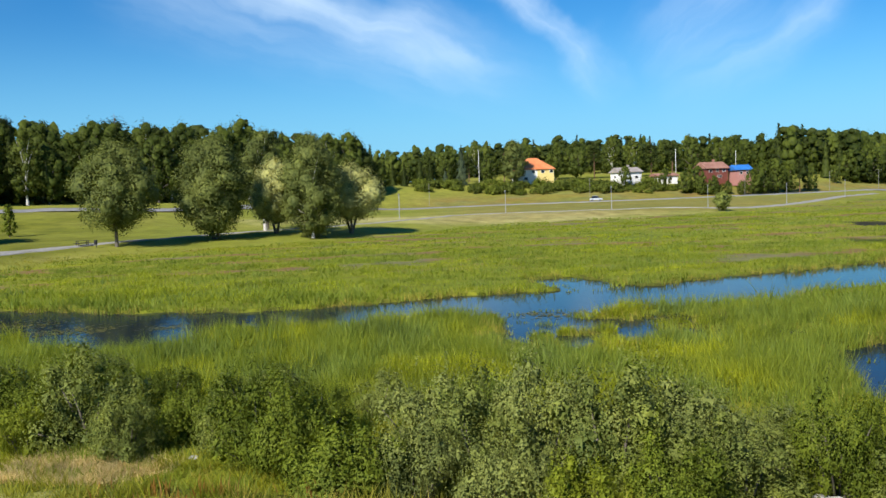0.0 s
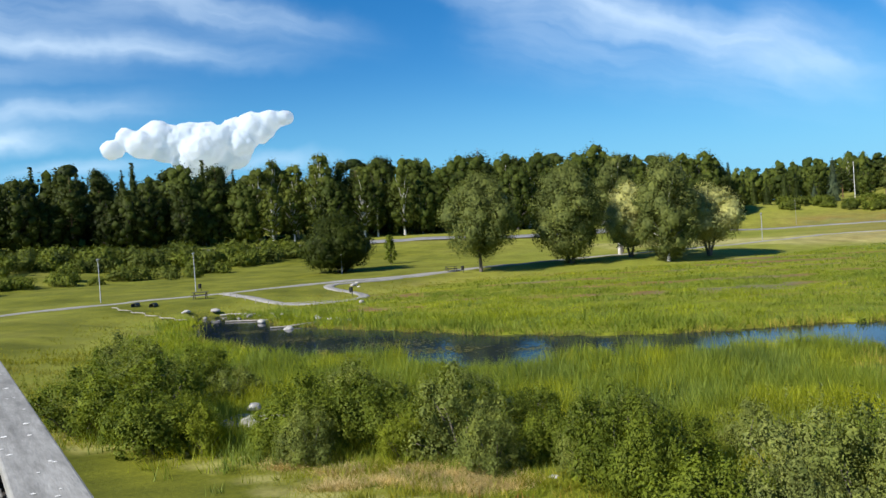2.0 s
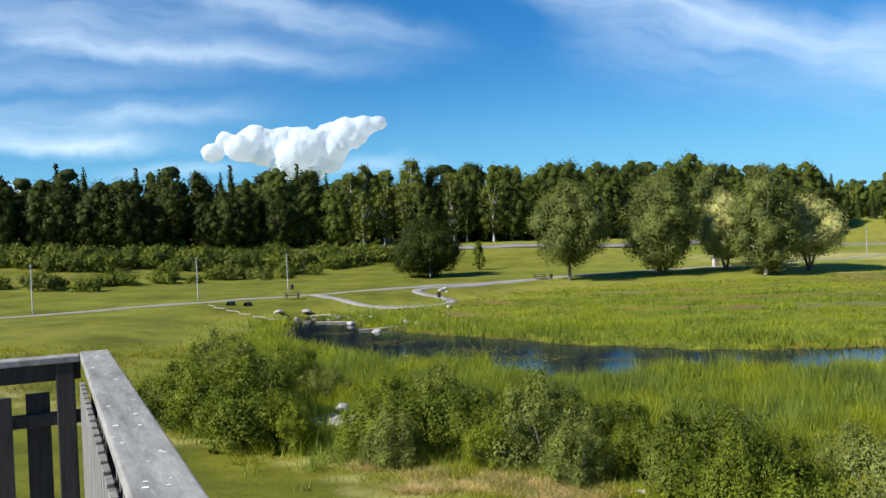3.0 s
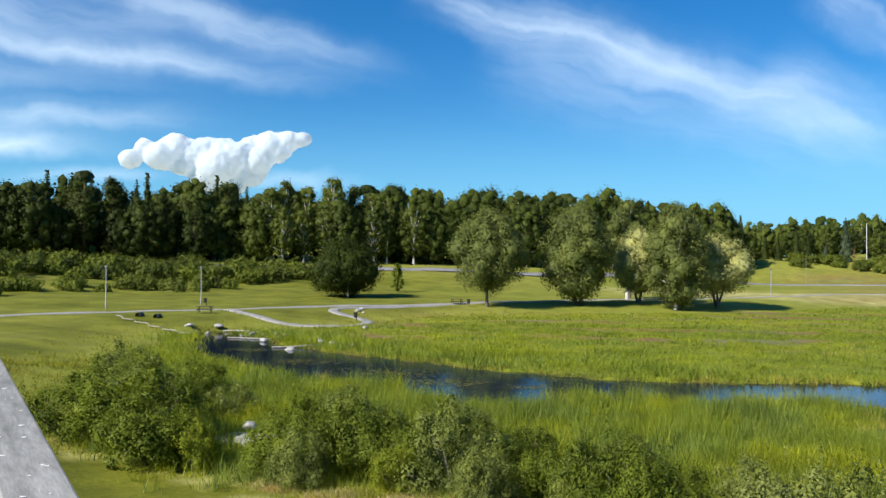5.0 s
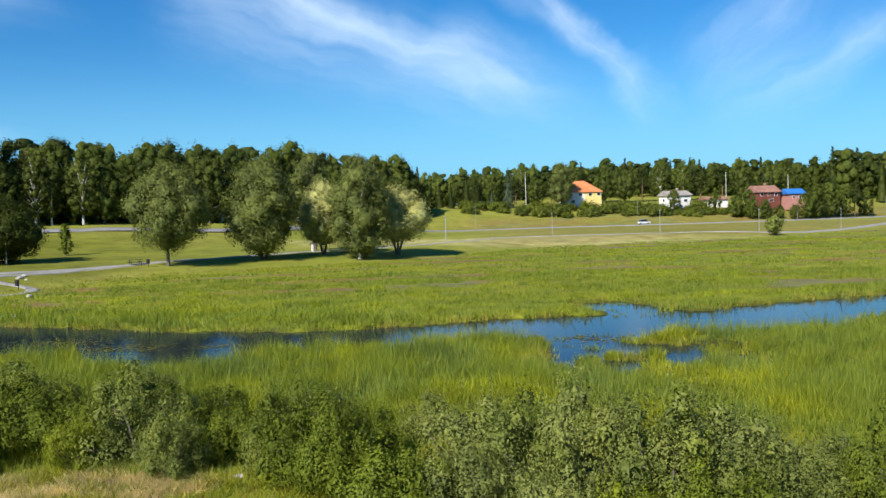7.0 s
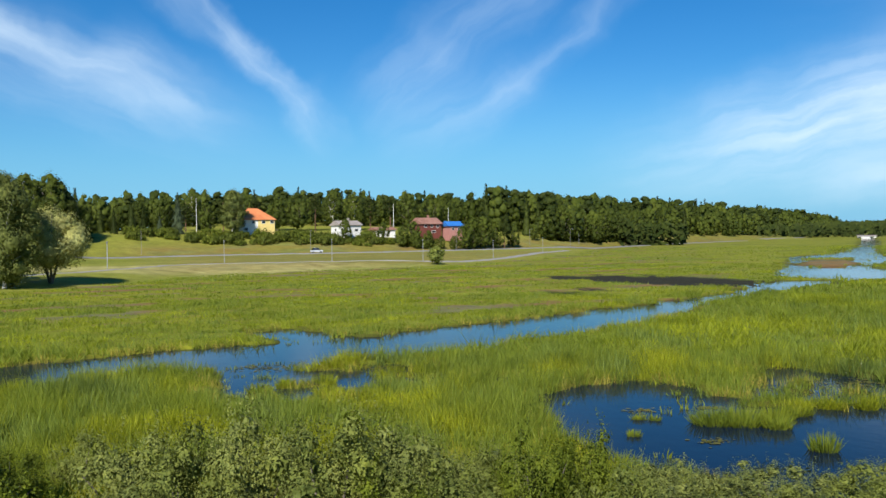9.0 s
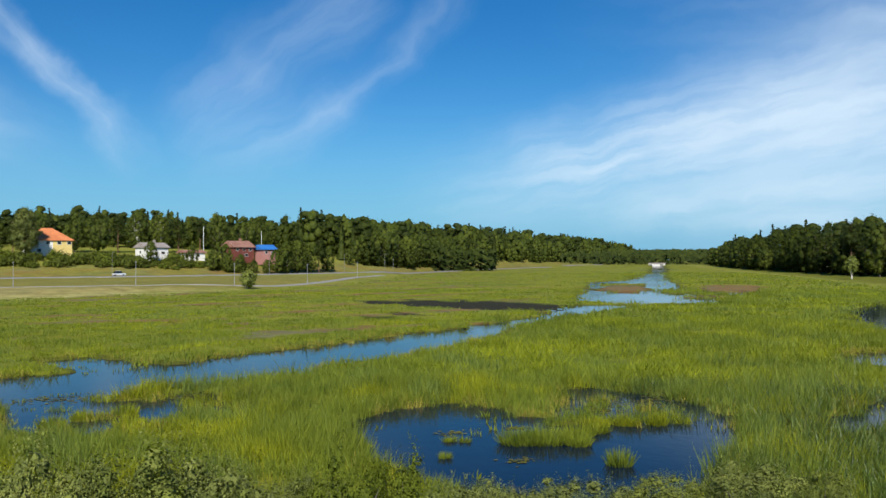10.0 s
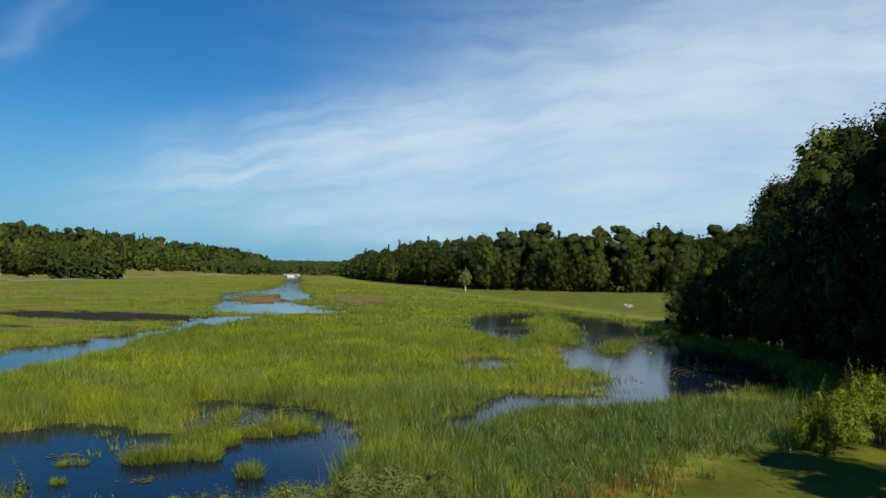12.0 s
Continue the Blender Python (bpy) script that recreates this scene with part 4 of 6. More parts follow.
def put_tree(kind, k, x, y, turn, size, group, sink=.1):
    """Places a woodland tree of a kind: the model itself the first time, a copy after that."""
    model = KINDS[kind][k % len(KINDS[kind])]
    m = at_ground(x, y, turn, sink)
    if FREE[id(model)]:
        FREE[id(model)] = False
        o = model
        o.matrix_basis = m
        tagged(o, *WOOD_LABEL[kind], group)
    else:
        o = copy_thing(model, m)
        o["group"] = group
    o.scale = (size, size, size)
    return o


UNDER, BACK = [], {"shade": [], "leaf": [], "spruce": [], "pine": [], "birch": []}
SPARE = {"shade": [broadleaf_shape(17.5, 13, .5, 1.0, 240, 540 + k, 12, 1, 0, .5, True, 0, 18)[1] for k in range(3)], "leaf": [broadleaf_shape(18, 13, .5, 1.0, 240, 500 + k, 12, 1, 0, .5, True, 0, 18)[1] for k in range(3)],
         "birch": [broadleaf_shape(18.5, 9.5, 2.0, .9, 240, 510 + k, 12, 1, 0, .5, True, 0, 16)[1] for k in range(3)],
         "spruce": [conifer_shape(19.5, 7.5, 1.1, 300, 520 + k, .05)[1] for k in range(2)], "pine": [conifer_shape(19, 10.5, .95, 280, 530 + k, .05, "pine")[1] for k in range(3)]}


def wood(line, rows, spacing, depth, mix, size, group, seed, front=2):
    """Trees in uneven rows behind a line; mix: chances of the kinds; front: how many rows are trees of their own."""
    rng = np.random.RandomState(seed)
    c = spline(line, spacing)
    way = np.gradient(c, axis=0)
    way /= np.linalg.norm(way, axis=1)[:, None]
    side = np.stack([-way[:, 1], way[:, 0]], 1)
    long = len(c) * 34
    i = rng.randint(0, len(c), long)
    back = rng.uniform(-.5, rows - .3, long) * depth
    xy = c[i] + side[i] * back[:, None] + way[i] * (rng.uniform(-.6, .6, long) * spacing)[:, None]
    z = ground(xy[:, 0], xy[:, 1]) + rng.uniform(.1, 1, long) ** 1.5 * np.clip(3.4 + back * .4, 2.5, 10)
    UNDER.append(np.concatenate([xy, z[:, None]], 1))
    names = list(mix)
    p = np.array([mix[n] for n in names], float)
    for row in range(rows):
        for i in range(len(c)):
            x, y = c[i] + side[i] * (row * depth + rng.uniform(-.4, .4) * depth) + way[i] * rng.uniform(-.5, .5) * spacing
            s = size * rng.uniform(.82, 1.12) * (.8 if row == 0 else 1.0)
            q = p * np.array([.12 if n in ("pine", "spruce") else 1 for n in names]) if row == 0 else p      # leafy edge in front
            kind, k, turn = names[rng.choice(len(names), p=q / q.sum())], rng.randint(12), rng.uniform(0, 6.28)
            if row < front:
                put_tree(kind, k, x, y, turn, s, group)
            else:
                v, _, f = SPARE[kind][k % len(SPARE[kind])]
                cs, sn = math.cos(turn) * s, math.sin(turn) * s
                w = np.stack([v[:, 0] * cs - v[:, 1] * sn + x, v[:, 0] * sn + v[:, 1] * cs + y, v[:, 2] * s + float(ground(x, y)), (v[:, 3] * cs - v[:, 4] * sn) / s, (v[:, 3] * sn + v[:, 4] * cs) / s, v[:, 5]], 1)
                BACK[kind].append((w, [], f))


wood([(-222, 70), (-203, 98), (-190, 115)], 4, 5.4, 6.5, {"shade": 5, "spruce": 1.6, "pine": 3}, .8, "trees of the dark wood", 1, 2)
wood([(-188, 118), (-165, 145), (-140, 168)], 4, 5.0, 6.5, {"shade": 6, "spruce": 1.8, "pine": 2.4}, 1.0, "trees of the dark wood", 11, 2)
wood([(-142, 170), (-118, 186), (-100, 198), (-84, 212), (-66, 228)], 4, 4.8, 6.5, {"leaf": 5, "birch": 3, "spruce": 1.2, "pine": 2}, 1.04, "trees of the park wood", 2, 3)
wood([(-66, 230), (-52, 256), (-40, 285), (-22, 320)], 4, 5.4, 7.5, {"birch": 2, "spruce": 1.6, "pine": 3, "leaf": 4}, 1.06, "trees of the park wood", 3, 2)
wood([(-30, 350), (10, 395), (60, 405), (110, 410), (160, 425), (200, 450)], 5, 7.0, 9, {"pine": 3, "spruce": 1.2, "leaf": 4, "birch": 1}, .86, "trees behind the houses", 4, 1)
wood([(176, 372), (205, 395), (240, 430), (300, 490)], 5, 8.0, 11, {"shade": 2, "leaf": 4, "pine": 2.5, "spruce": 1.2}, 1.08, "trees of the valley hillside", 5, 0)
wood([(300, 490), (370, 548), (450, 606), (560, 690), (700, 795), (850, 905)], 5, 9.0, 12, {"shade": 2, "leaf": 4, "pine": 2.5, "spruce": 1.4}, 1.22, "trees of the valley hillside", 25, 0)
wood([(176, 370), (205, 393), (240, 428), (300, 488)], 1, 7.0, 8, {"leaf": 5, "pine": 2.0, "spruce": 1.2}, 1.0, "trees of the valley hillside", 15, 1)
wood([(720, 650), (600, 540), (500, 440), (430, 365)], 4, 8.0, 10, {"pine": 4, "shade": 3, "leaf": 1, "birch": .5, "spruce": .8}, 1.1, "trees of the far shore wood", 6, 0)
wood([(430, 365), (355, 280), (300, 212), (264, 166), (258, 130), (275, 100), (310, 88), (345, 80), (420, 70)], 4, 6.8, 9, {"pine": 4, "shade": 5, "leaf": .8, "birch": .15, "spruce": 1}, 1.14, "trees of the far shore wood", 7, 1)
for wood_kind, wood_mat in (("shade", LEAF_OAK_SHADE), ("leaf", LEAF_WOOD), ("birch", LEAF_BIRCH), ("spruce", NEEDLE), ("pine", NEEDLE)):
    wv, wq, wt = joined(BACK[wood_kind])
    tagged(new("distant_woods", leaf_mesh("distant_woods", wv, None, wt, wood_mat)), "closed green woods rising behind the first trees", "woods", kind="stuff")


def undergrowth():
    """Saplings and bushes that close the woods below the crowns, and the wooded ridge at the valley's end."""
    rng = np.random.RandomState(37)
    p = np.concatenate(UNDER)
    v, f = leaf_quads(rng, p, np.tile((0., 0., .4), (len(p), 1)), 1.9, .8, 1.0)
    tagged(new("undergrowth", leaf_mesh("undergrowth", v, f, None, LEAF_WOOD)), "dark leafy undergrowth beneath the woods", "undergrowth", kind="stuff")
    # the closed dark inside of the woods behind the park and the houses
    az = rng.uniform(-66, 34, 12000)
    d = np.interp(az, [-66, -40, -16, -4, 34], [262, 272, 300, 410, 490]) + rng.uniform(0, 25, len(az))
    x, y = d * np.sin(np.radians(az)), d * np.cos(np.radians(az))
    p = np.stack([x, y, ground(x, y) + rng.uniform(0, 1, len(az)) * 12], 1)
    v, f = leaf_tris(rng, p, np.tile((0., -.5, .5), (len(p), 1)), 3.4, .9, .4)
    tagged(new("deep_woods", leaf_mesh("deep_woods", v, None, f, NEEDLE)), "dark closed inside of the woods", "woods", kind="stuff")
    n = 26000
    az, d = np.radians(rng.uniform(30, 66, n)), rng.uniform(820, 1500, n)
    x, y = d * np.sin(az), d * np.cos(az)
    keep = outline_distance(x, y, MARSH) > 30
    z = ground(x, y) + rng.uniform(0, 1, n) * 11 + (d - 820) * .01
    p = np.stack([x, y, z], 1)[keep]
    v, f = leaf_tris(rng, p, np.tile((-.4, -.4, .6), (len(p), 1)), 5.0, .9, .4)
    tagged(new("far_woods", leaf_mesh("far_woods", v, None, f, NEEDLE)), "distant wooded ridge closing the valley", "woods", kind="stuff")


undergrowth()


def near_wood():
    """Tall dark trees by the pond; unseen ones right of view added for shade."""
    rng = np.random.RandomState(31)
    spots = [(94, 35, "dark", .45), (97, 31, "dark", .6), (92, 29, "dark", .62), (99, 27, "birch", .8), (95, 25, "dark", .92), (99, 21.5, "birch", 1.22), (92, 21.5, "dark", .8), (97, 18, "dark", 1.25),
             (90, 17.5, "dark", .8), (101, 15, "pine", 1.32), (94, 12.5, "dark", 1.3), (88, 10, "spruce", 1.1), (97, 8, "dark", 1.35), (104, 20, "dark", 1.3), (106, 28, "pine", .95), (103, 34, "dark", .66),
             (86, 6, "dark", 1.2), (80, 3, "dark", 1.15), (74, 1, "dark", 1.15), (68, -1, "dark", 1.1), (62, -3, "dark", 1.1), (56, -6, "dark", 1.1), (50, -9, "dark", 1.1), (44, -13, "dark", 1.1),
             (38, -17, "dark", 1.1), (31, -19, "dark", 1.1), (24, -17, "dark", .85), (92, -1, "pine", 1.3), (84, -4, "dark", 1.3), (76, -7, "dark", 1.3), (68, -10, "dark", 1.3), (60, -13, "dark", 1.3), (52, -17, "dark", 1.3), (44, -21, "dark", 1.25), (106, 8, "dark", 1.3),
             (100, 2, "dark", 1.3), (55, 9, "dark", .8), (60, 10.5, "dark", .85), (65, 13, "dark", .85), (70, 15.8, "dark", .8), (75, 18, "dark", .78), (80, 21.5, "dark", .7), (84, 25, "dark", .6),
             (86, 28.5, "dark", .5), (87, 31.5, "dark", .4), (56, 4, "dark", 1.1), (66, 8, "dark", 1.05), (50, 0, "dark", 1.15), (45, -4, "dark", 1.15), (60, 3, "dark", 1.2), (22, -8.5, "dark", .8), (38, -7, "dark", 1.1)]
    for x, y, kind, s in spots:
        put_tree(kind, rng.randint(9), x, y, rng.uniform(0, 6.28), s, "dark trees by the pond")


near_wood()

# ---------------------------------------------------------------- park trees
tree = broadleaf("poplar_tree", 13.8, 12.0, 2.2, .25, 26000, 201, LEAF_PARK, BARK, 34, 1, .3)
tree.matrix_basis = at_ground(-43.2, 115.4)
tagged(tree, "round-crowned grey-green poplar beside the footpath", "tree", "park trees")
tree = broadleaf("poplar_tree", 14.5, 12.0, .9, .25, 30000, 202, LEAF_PARK, BARK, 38, 2)
tree.matrix_basis = at_ground(-32.5, 124.4)
tagged(tree, "dense grey-green poplar with foliage almost to the ground", "tree", "park trees")
tree = broadleaf("birch_tree", 16.2, 9.0, 2.6, .26, 15000, 203, LEAF_PARK, BARK_BIRCH, 28, 1)
tree.matrix_basis = at_ground(-28.6, 141.0)
tagged(tree, "tall yellowish birch behind the poplars", "tree", "park trees")
tree = broadleaf("willow_tree", 11.2, 9.0, 1.4, .24, 14000, 204, LEAF_PALE, BARK, 26, 2)
tree.matrix_basis = at_ground(-25.2, 132.5)
tagged(tree, "small silver-leaved willow in the tree group", "tree", "park trees")
tree = broadleaf("birch_tree", 15.4, 10.5, .6, .25, 24000, 205, LEAF_PARK, BARK_BIRCH, 34, 1, 0, .9)
tree.matrix_basis = at_ground(-19.0, 128.2)
tagged(tree, "tall spreading birch with green undergrowth at its foot", "tree", "park trees")
tree = broadleaf("willow_tree", 10.6, 11.6, 2.0, .24, 20000, 206, LEAF_PALE, BARK, 34, 3)
tree.matrix_basis = at_ground(-14.1, 135.7)
tagged(tree, "wide silver-leaved willow with a forked dark trunk", "tree", "park trees")
tree = broadleaf("oak_tree", 9.4, 12.4, .2, .26, 24000, 207, LEAF_OAK_SHADE, BARK, 36, 1)
tree.matrix_basis = at_ground(-71.6, 124.6)
tagged(tree, "low round dark green oak on the meadow", "tree", "park trees")
tree = broadleaf("young_tree", 5.4, 2.6, .2, .3, 900, 208, LEAF_GREEN, BARK, 16)
tree.matrix_basis = at_ground(-69.8, 140.5)
tagged(tree, "small upright young tree on the meadow", "tree")
tree = broadleaf("poplar_tree", 13.0, 6.0, 3.0, .3, 7000, 209, LEAF_WOOD, BARK, 24)
tree.matrix_basis = at_ground(-30.0, 150.0)
tagged(tree, "dark tree standing behind the park trees", "tree", "park trees")
tree = conifer("spruce_tree", 15.5, 7.4, .5, 3200, 210, NEEDLE_BLUE, BARK, .03)
tree.matrix_basis = at_ground(8.6, 345)
tagged(tree, "tall blue-grey spruce beside the flagpole", "tree")
tree = conifer("spruce_tree", 6.5, 4.6, .4, 1300, 211, NEEDLE_BLUE, BARK, .03)
tree.matrix_basis = at_ground(2.0, 338)
tagged(tree, "small blue-grey spruce on the slope", "tree")
tree = broadleaf("poplar_tree", 18.0, 10.5, 2.0, .45, 8000, 212, LEAF_PARK, BARK, 30)
tree.matrix_basis = at_ground(28.6, 335)
tagged(tree, "tall grey-green tree beside the yellow house", "tree")
tree = broadleaf("willow_shrub", 4.2, 5.0, .4, .3, 1300, 213, LEAF_WILLOW, BARK, 18, 3)
tree.matrix_basis = at_ground(59.9, 184.8)
tagged(tree, "twiggy grey-green shrub at the marsh edge", "shrub")
tree = broadleaf("birch_tree", 7.0, 5.0, 1.8, .4, 900, 214, LEAF_WILLOW, BARK_BIRCH, 18, 2)
tree.matrix_basis = at_ground(236, 161)
tagged(tree, "small pale birch in front of the wood", "tree")


# ---------------------------------------------------------------- shrubs
def hedge_shrubs():
    """Shrubs on the park's far side, along the road bank and in front of the houses."""
    rng = np.random.RandomState(41)
    kinds = [bush("shrub", 3.0, 4.8, .3, 850, 300 + k, m, 12, .7, True) for k, m in enumerate((LEAF_SHRUB, LEAF_BIRCH, LEAF_SHRUB))]
    used = [False] * 3
    spots = []
    for k in range(150):     # thicket behind the meadow
        f = rng.uniform(0, 1)
        spots.append((-160 + 60 * f + rng.normal(0, 5), 88 + 66 * f + rng.normal(0, 6), rng.uniform(.9, 1.6)))
    for k in range(26):      # nearer clumps
        f = rng.uniform(0, 1)
        spots.append((-116 + 16 * f + rng.normal(0, 3), 80 + 46 * f + rng.normal(0, 4), rng.uniform(.6, 1.1)))
    for k in range(84):      # in front of the houses
        hx = rng.uniform(26, 105)
        low = .5 if 64 < hx < 80 or 84 < hx < 94 else 1.0      # the white houses look over the hedge
        spots.append((hx, rng.uniform(320, 335), rng.uniform(1.0, 1.8) * low))
    for k in range(34):
        spots.append((rng.uniform(-8, 30), rng.uniform(322, 342), rng.uniform(.8, 1.6)))
    for k in range(8):
        spots.append((rng.uniform(-50, -26), rng.uniform(236, 262), rng.uniform(.8, 1.2)))
    for x, y, s in spots:
        k = rng.randint(3)
        m = at_ground(x, y, rng.uniform(0, 6.28), .1)
        if used[k]:
            o = copy_thing(kinds[k], m)
        else:
            o, used[k] = kinds[k], True
            o.matrix_basis = m
            tagged(o, "leafy green shrub on the meadow bank", "shrub", "shrubs of the far bank")
        o.scale = (s, s, s * rng.uniform(.8, 1.15))


hedge_shrubs()


def house_trees():
    """Trees between and around the houses."""
    rng = np.random.RandomState(43)
    for x, y, kind, s in [(48, 362, "leaf", .85), (56, 358, "leaf", .9), (64, 362, "pine", .8), (72, 366, "birch", .85), (82, 368, "birch", .85), (90, 372, "pine", .8), (98, 368, "pine", .75), (70, 330, "leaf", .45),
                          (90, 321, "leaf", .5), (95, 322, "leaf", .58), (114, 318, "leaf", .58), (118, 320, "leaf", .72), (124, 323, "leaf", .8), (130, 326, "leaf", .72), (136, 330, "pine", .74), (121, 326, "leaf", .74), (127, 330, "pine", .8), (142, 335, "leaf", .6), 
                          (118, 372, "leaf", .95), (126, 376, "leaf", 1.0), (108, 376, "leaf", .85), (40, 368, "pine", .7), (30, 372, "pine", .6), (164, 362, "leaf", .45), (18, 372, "spruce", .55), (-8, 345, "spruce", .6), (-14, 340, "spruce", .5), (20, 356, "leaf", .6), (26, 354, "pine", .62), (12, 362, "pine", .6), (2, 360, "leaf", .55), (-4, 356, "spruce", .6), (85, 330, "leaf", .4), (100, 319, "leaf", .42), (105.5, 320, "leaf", .3), (110.5, 320, "leaf", .34), (95, 318, "leaf", .4)]:
        put_tree(kind, rng.randint(9), x, y, rng.uniform(0, 6.28), s, "trees round the houses")


house_trees()


def front_bushes():
    """The willow and alder bushes between the tower and the stream."""
    rng = np.random.RandomState(51)
    kinds = [("willow_bush", bush("willow_bush", 2.5, 3.0, .058, 11000, 401, LEAF_WILLOW, 60, .5, True), "grey-green willow bush with upright shoots"),
             ("alder_bush", bush("alder_bush", 2.4, 2.8, .07, 10000, 402, LEAF_GREEN, 40, .8, True), "dark green round-leaved alder bush"),
             ("willow_bush", bush("willow_bush", 2.3, 2.8, .056, 10500, 403, LEAF_BRIGHT, 50, .6, True), "bright yellow-green bush in the rank grass"),
             ("willow_bush", bush("willow_bush", 2.6, 3.2, .058, 11000, 404, LEAF_SILVER, 60, .45, True), "silvery willow bush with pale leaf undersides"),
             ("willow_bush", bush("willow_bush", 2.4, 2.9, .06, 10500, 405, LEAF_GREEN, 60, .55, True), "green willow bush at the marsh edge")]
    used = [False] * len(kinds)
    # x, y, kind, width, height
    spots = [(-20.6, 22.5, 4, 1.35, 1.1), (-18.6, 20.6, 1, 1.0, .9), (-22.5, 25, 0, 1.2, 1.0), (-17.0, 20.8, 2, .55, .75), (-14.2, 21.8, 4, 1.0, .75), (-12.4, 22.6, 1, .85, .9), (-10.9, 22.2, 4, .8, .7),
             (-8.8, 21.4, 0, .95, .95), (-7.6, 20.4, 0, .6, .6), (-4.3, 19.6, 4, .75, .98), (-3.4, 18.4, 1, .6, .8), (-1.9, 16.2, 1, .82, .78), (-.3, 18.6, 3, .8, .85), (.7, 16.8, 0, .75, .95),
             (1.9, 17.2, 3, .8, 1.05), (3.0, 15.6, 0, .95, 1.02), (4.2, 16.6, 3, .85, .95), (2.2, 14.2, 2, .55, .68), (5.4, 15.6, 0, .8, .68), (7.2, 15.8, 4, .6, .85), (8.2, 14.4, 0, .65, .65),
             (8.9, 16.9, 4, .62, .72), (10.6, 16.4, 3, .7, .44), (12.7, 15.6, 3, .85, .4), (14.6, 14.8, 0, .8, .42), (16.6, 14.0, 3, .75, .5), (18.2, 13.2, 0, .5, .4), (32.8, 6.8, 2, .9, .95), (35.2, 5.6, 2, .95, 1.1), (-26, 27, 4, 1.2, 1.0),
             (-29, 31, 0, 1.1, .95), (-25, 31, 4, .9, .8), (-1.8, 23.4, 0, .5, .5), (-6.0, 23.6, 4, .5, .5), (-14.6, 26, 0, .8, .7), (-12, 26, 4, .6, .55), (-14.6, 23.4, 1, .75, .85), (-13.2, 24.2, 0, .9, .8), (-9.8, 23.6, 4, .8, .75), (-10.4, 21.0, 2, .5, .55),
             (-23.4, 22.4, 4, 1.1, .9), (-5.2, 20.6, 0, .55, .7), (1.0, 14.6, 3, .6, .7), (3.9, 14.6, 4, .7, .75), (5.2, 17.4, 3, .8, .7), (6.6, 17.8, 0, .6, .5), (-.6, 16.2, 3, .6, .7), (9.8, 14.6, 3, .8, .45), (12, 13.8, 0, .7, .4), (14, 13, 3, .6, .35),
             (-21.5, 28.5, 0, .8, .5), (-17.0, 28.6, 4, .8, .45), (-11.2, 27.6, 0, .8, .5), (-8.2, 25.6, 4, .6, .5), (-5.0, 25.0, 0, .7, .42), (-3.2, 21.6, 4, .6, .6), (-6.6, 21.8, 1, .55, .62), (2.4, 19.6, 3, .7, .6),
             (4.8, 19.4, 0, .7, .52), (-13.0, 20.4, 0, .6, .6), (-24.5, 29.0, 1, .8, .6), (7.4, 18.2, 3, .6, .5)]
    for x, y, k, w, h in spots:
        name, model, label = kinds[k]
        x, y = x * 1.05, y * 1.05
        m = at_ground(x, y, rng.uniform(0, 6.28), .05)
        if used[k]:
            o = copy_thing(model, m)
        else:
            o, used[k] = model, True
            o.matrix_basis = m
            tagged(o, label, "bush", "bushes in front of the tower")
        o.scale = (w * 1.18, w * 1.18, h * 1.32)


front_bushes()


# ---------------------------------------------------------------- reeds and grass
def stuff(name, pieces, mat, label, category):
    v, q, t = joined([(v, q if q is not None else [], t if t is not None else []) for v, q, t in pieces])
    return tagged(new(name, mesh_of(name, v, q, t, mat)), label, category, kind="stuff")


def marsh_places(rng, density, near, far, az0, az1, shore=.1):
    xy = scatter(rng, density, near, far, az0, az1)
    s, w = outline_distance(xy[:, 0], xy[:, 1], MARSH), water_distance(xy[:, 0], xy[:, 1])
    keep = (s < rng.normal(0, 1.0, len(s))) & (w > shore) & (np.minimum(mud_distance(xy[:, 0], xy[:, 1]), mat_distance(xy[:, 0], xy[:, 1])) > rng.normal(0, .5, len(s)))
    return xy[keep], w[keep]


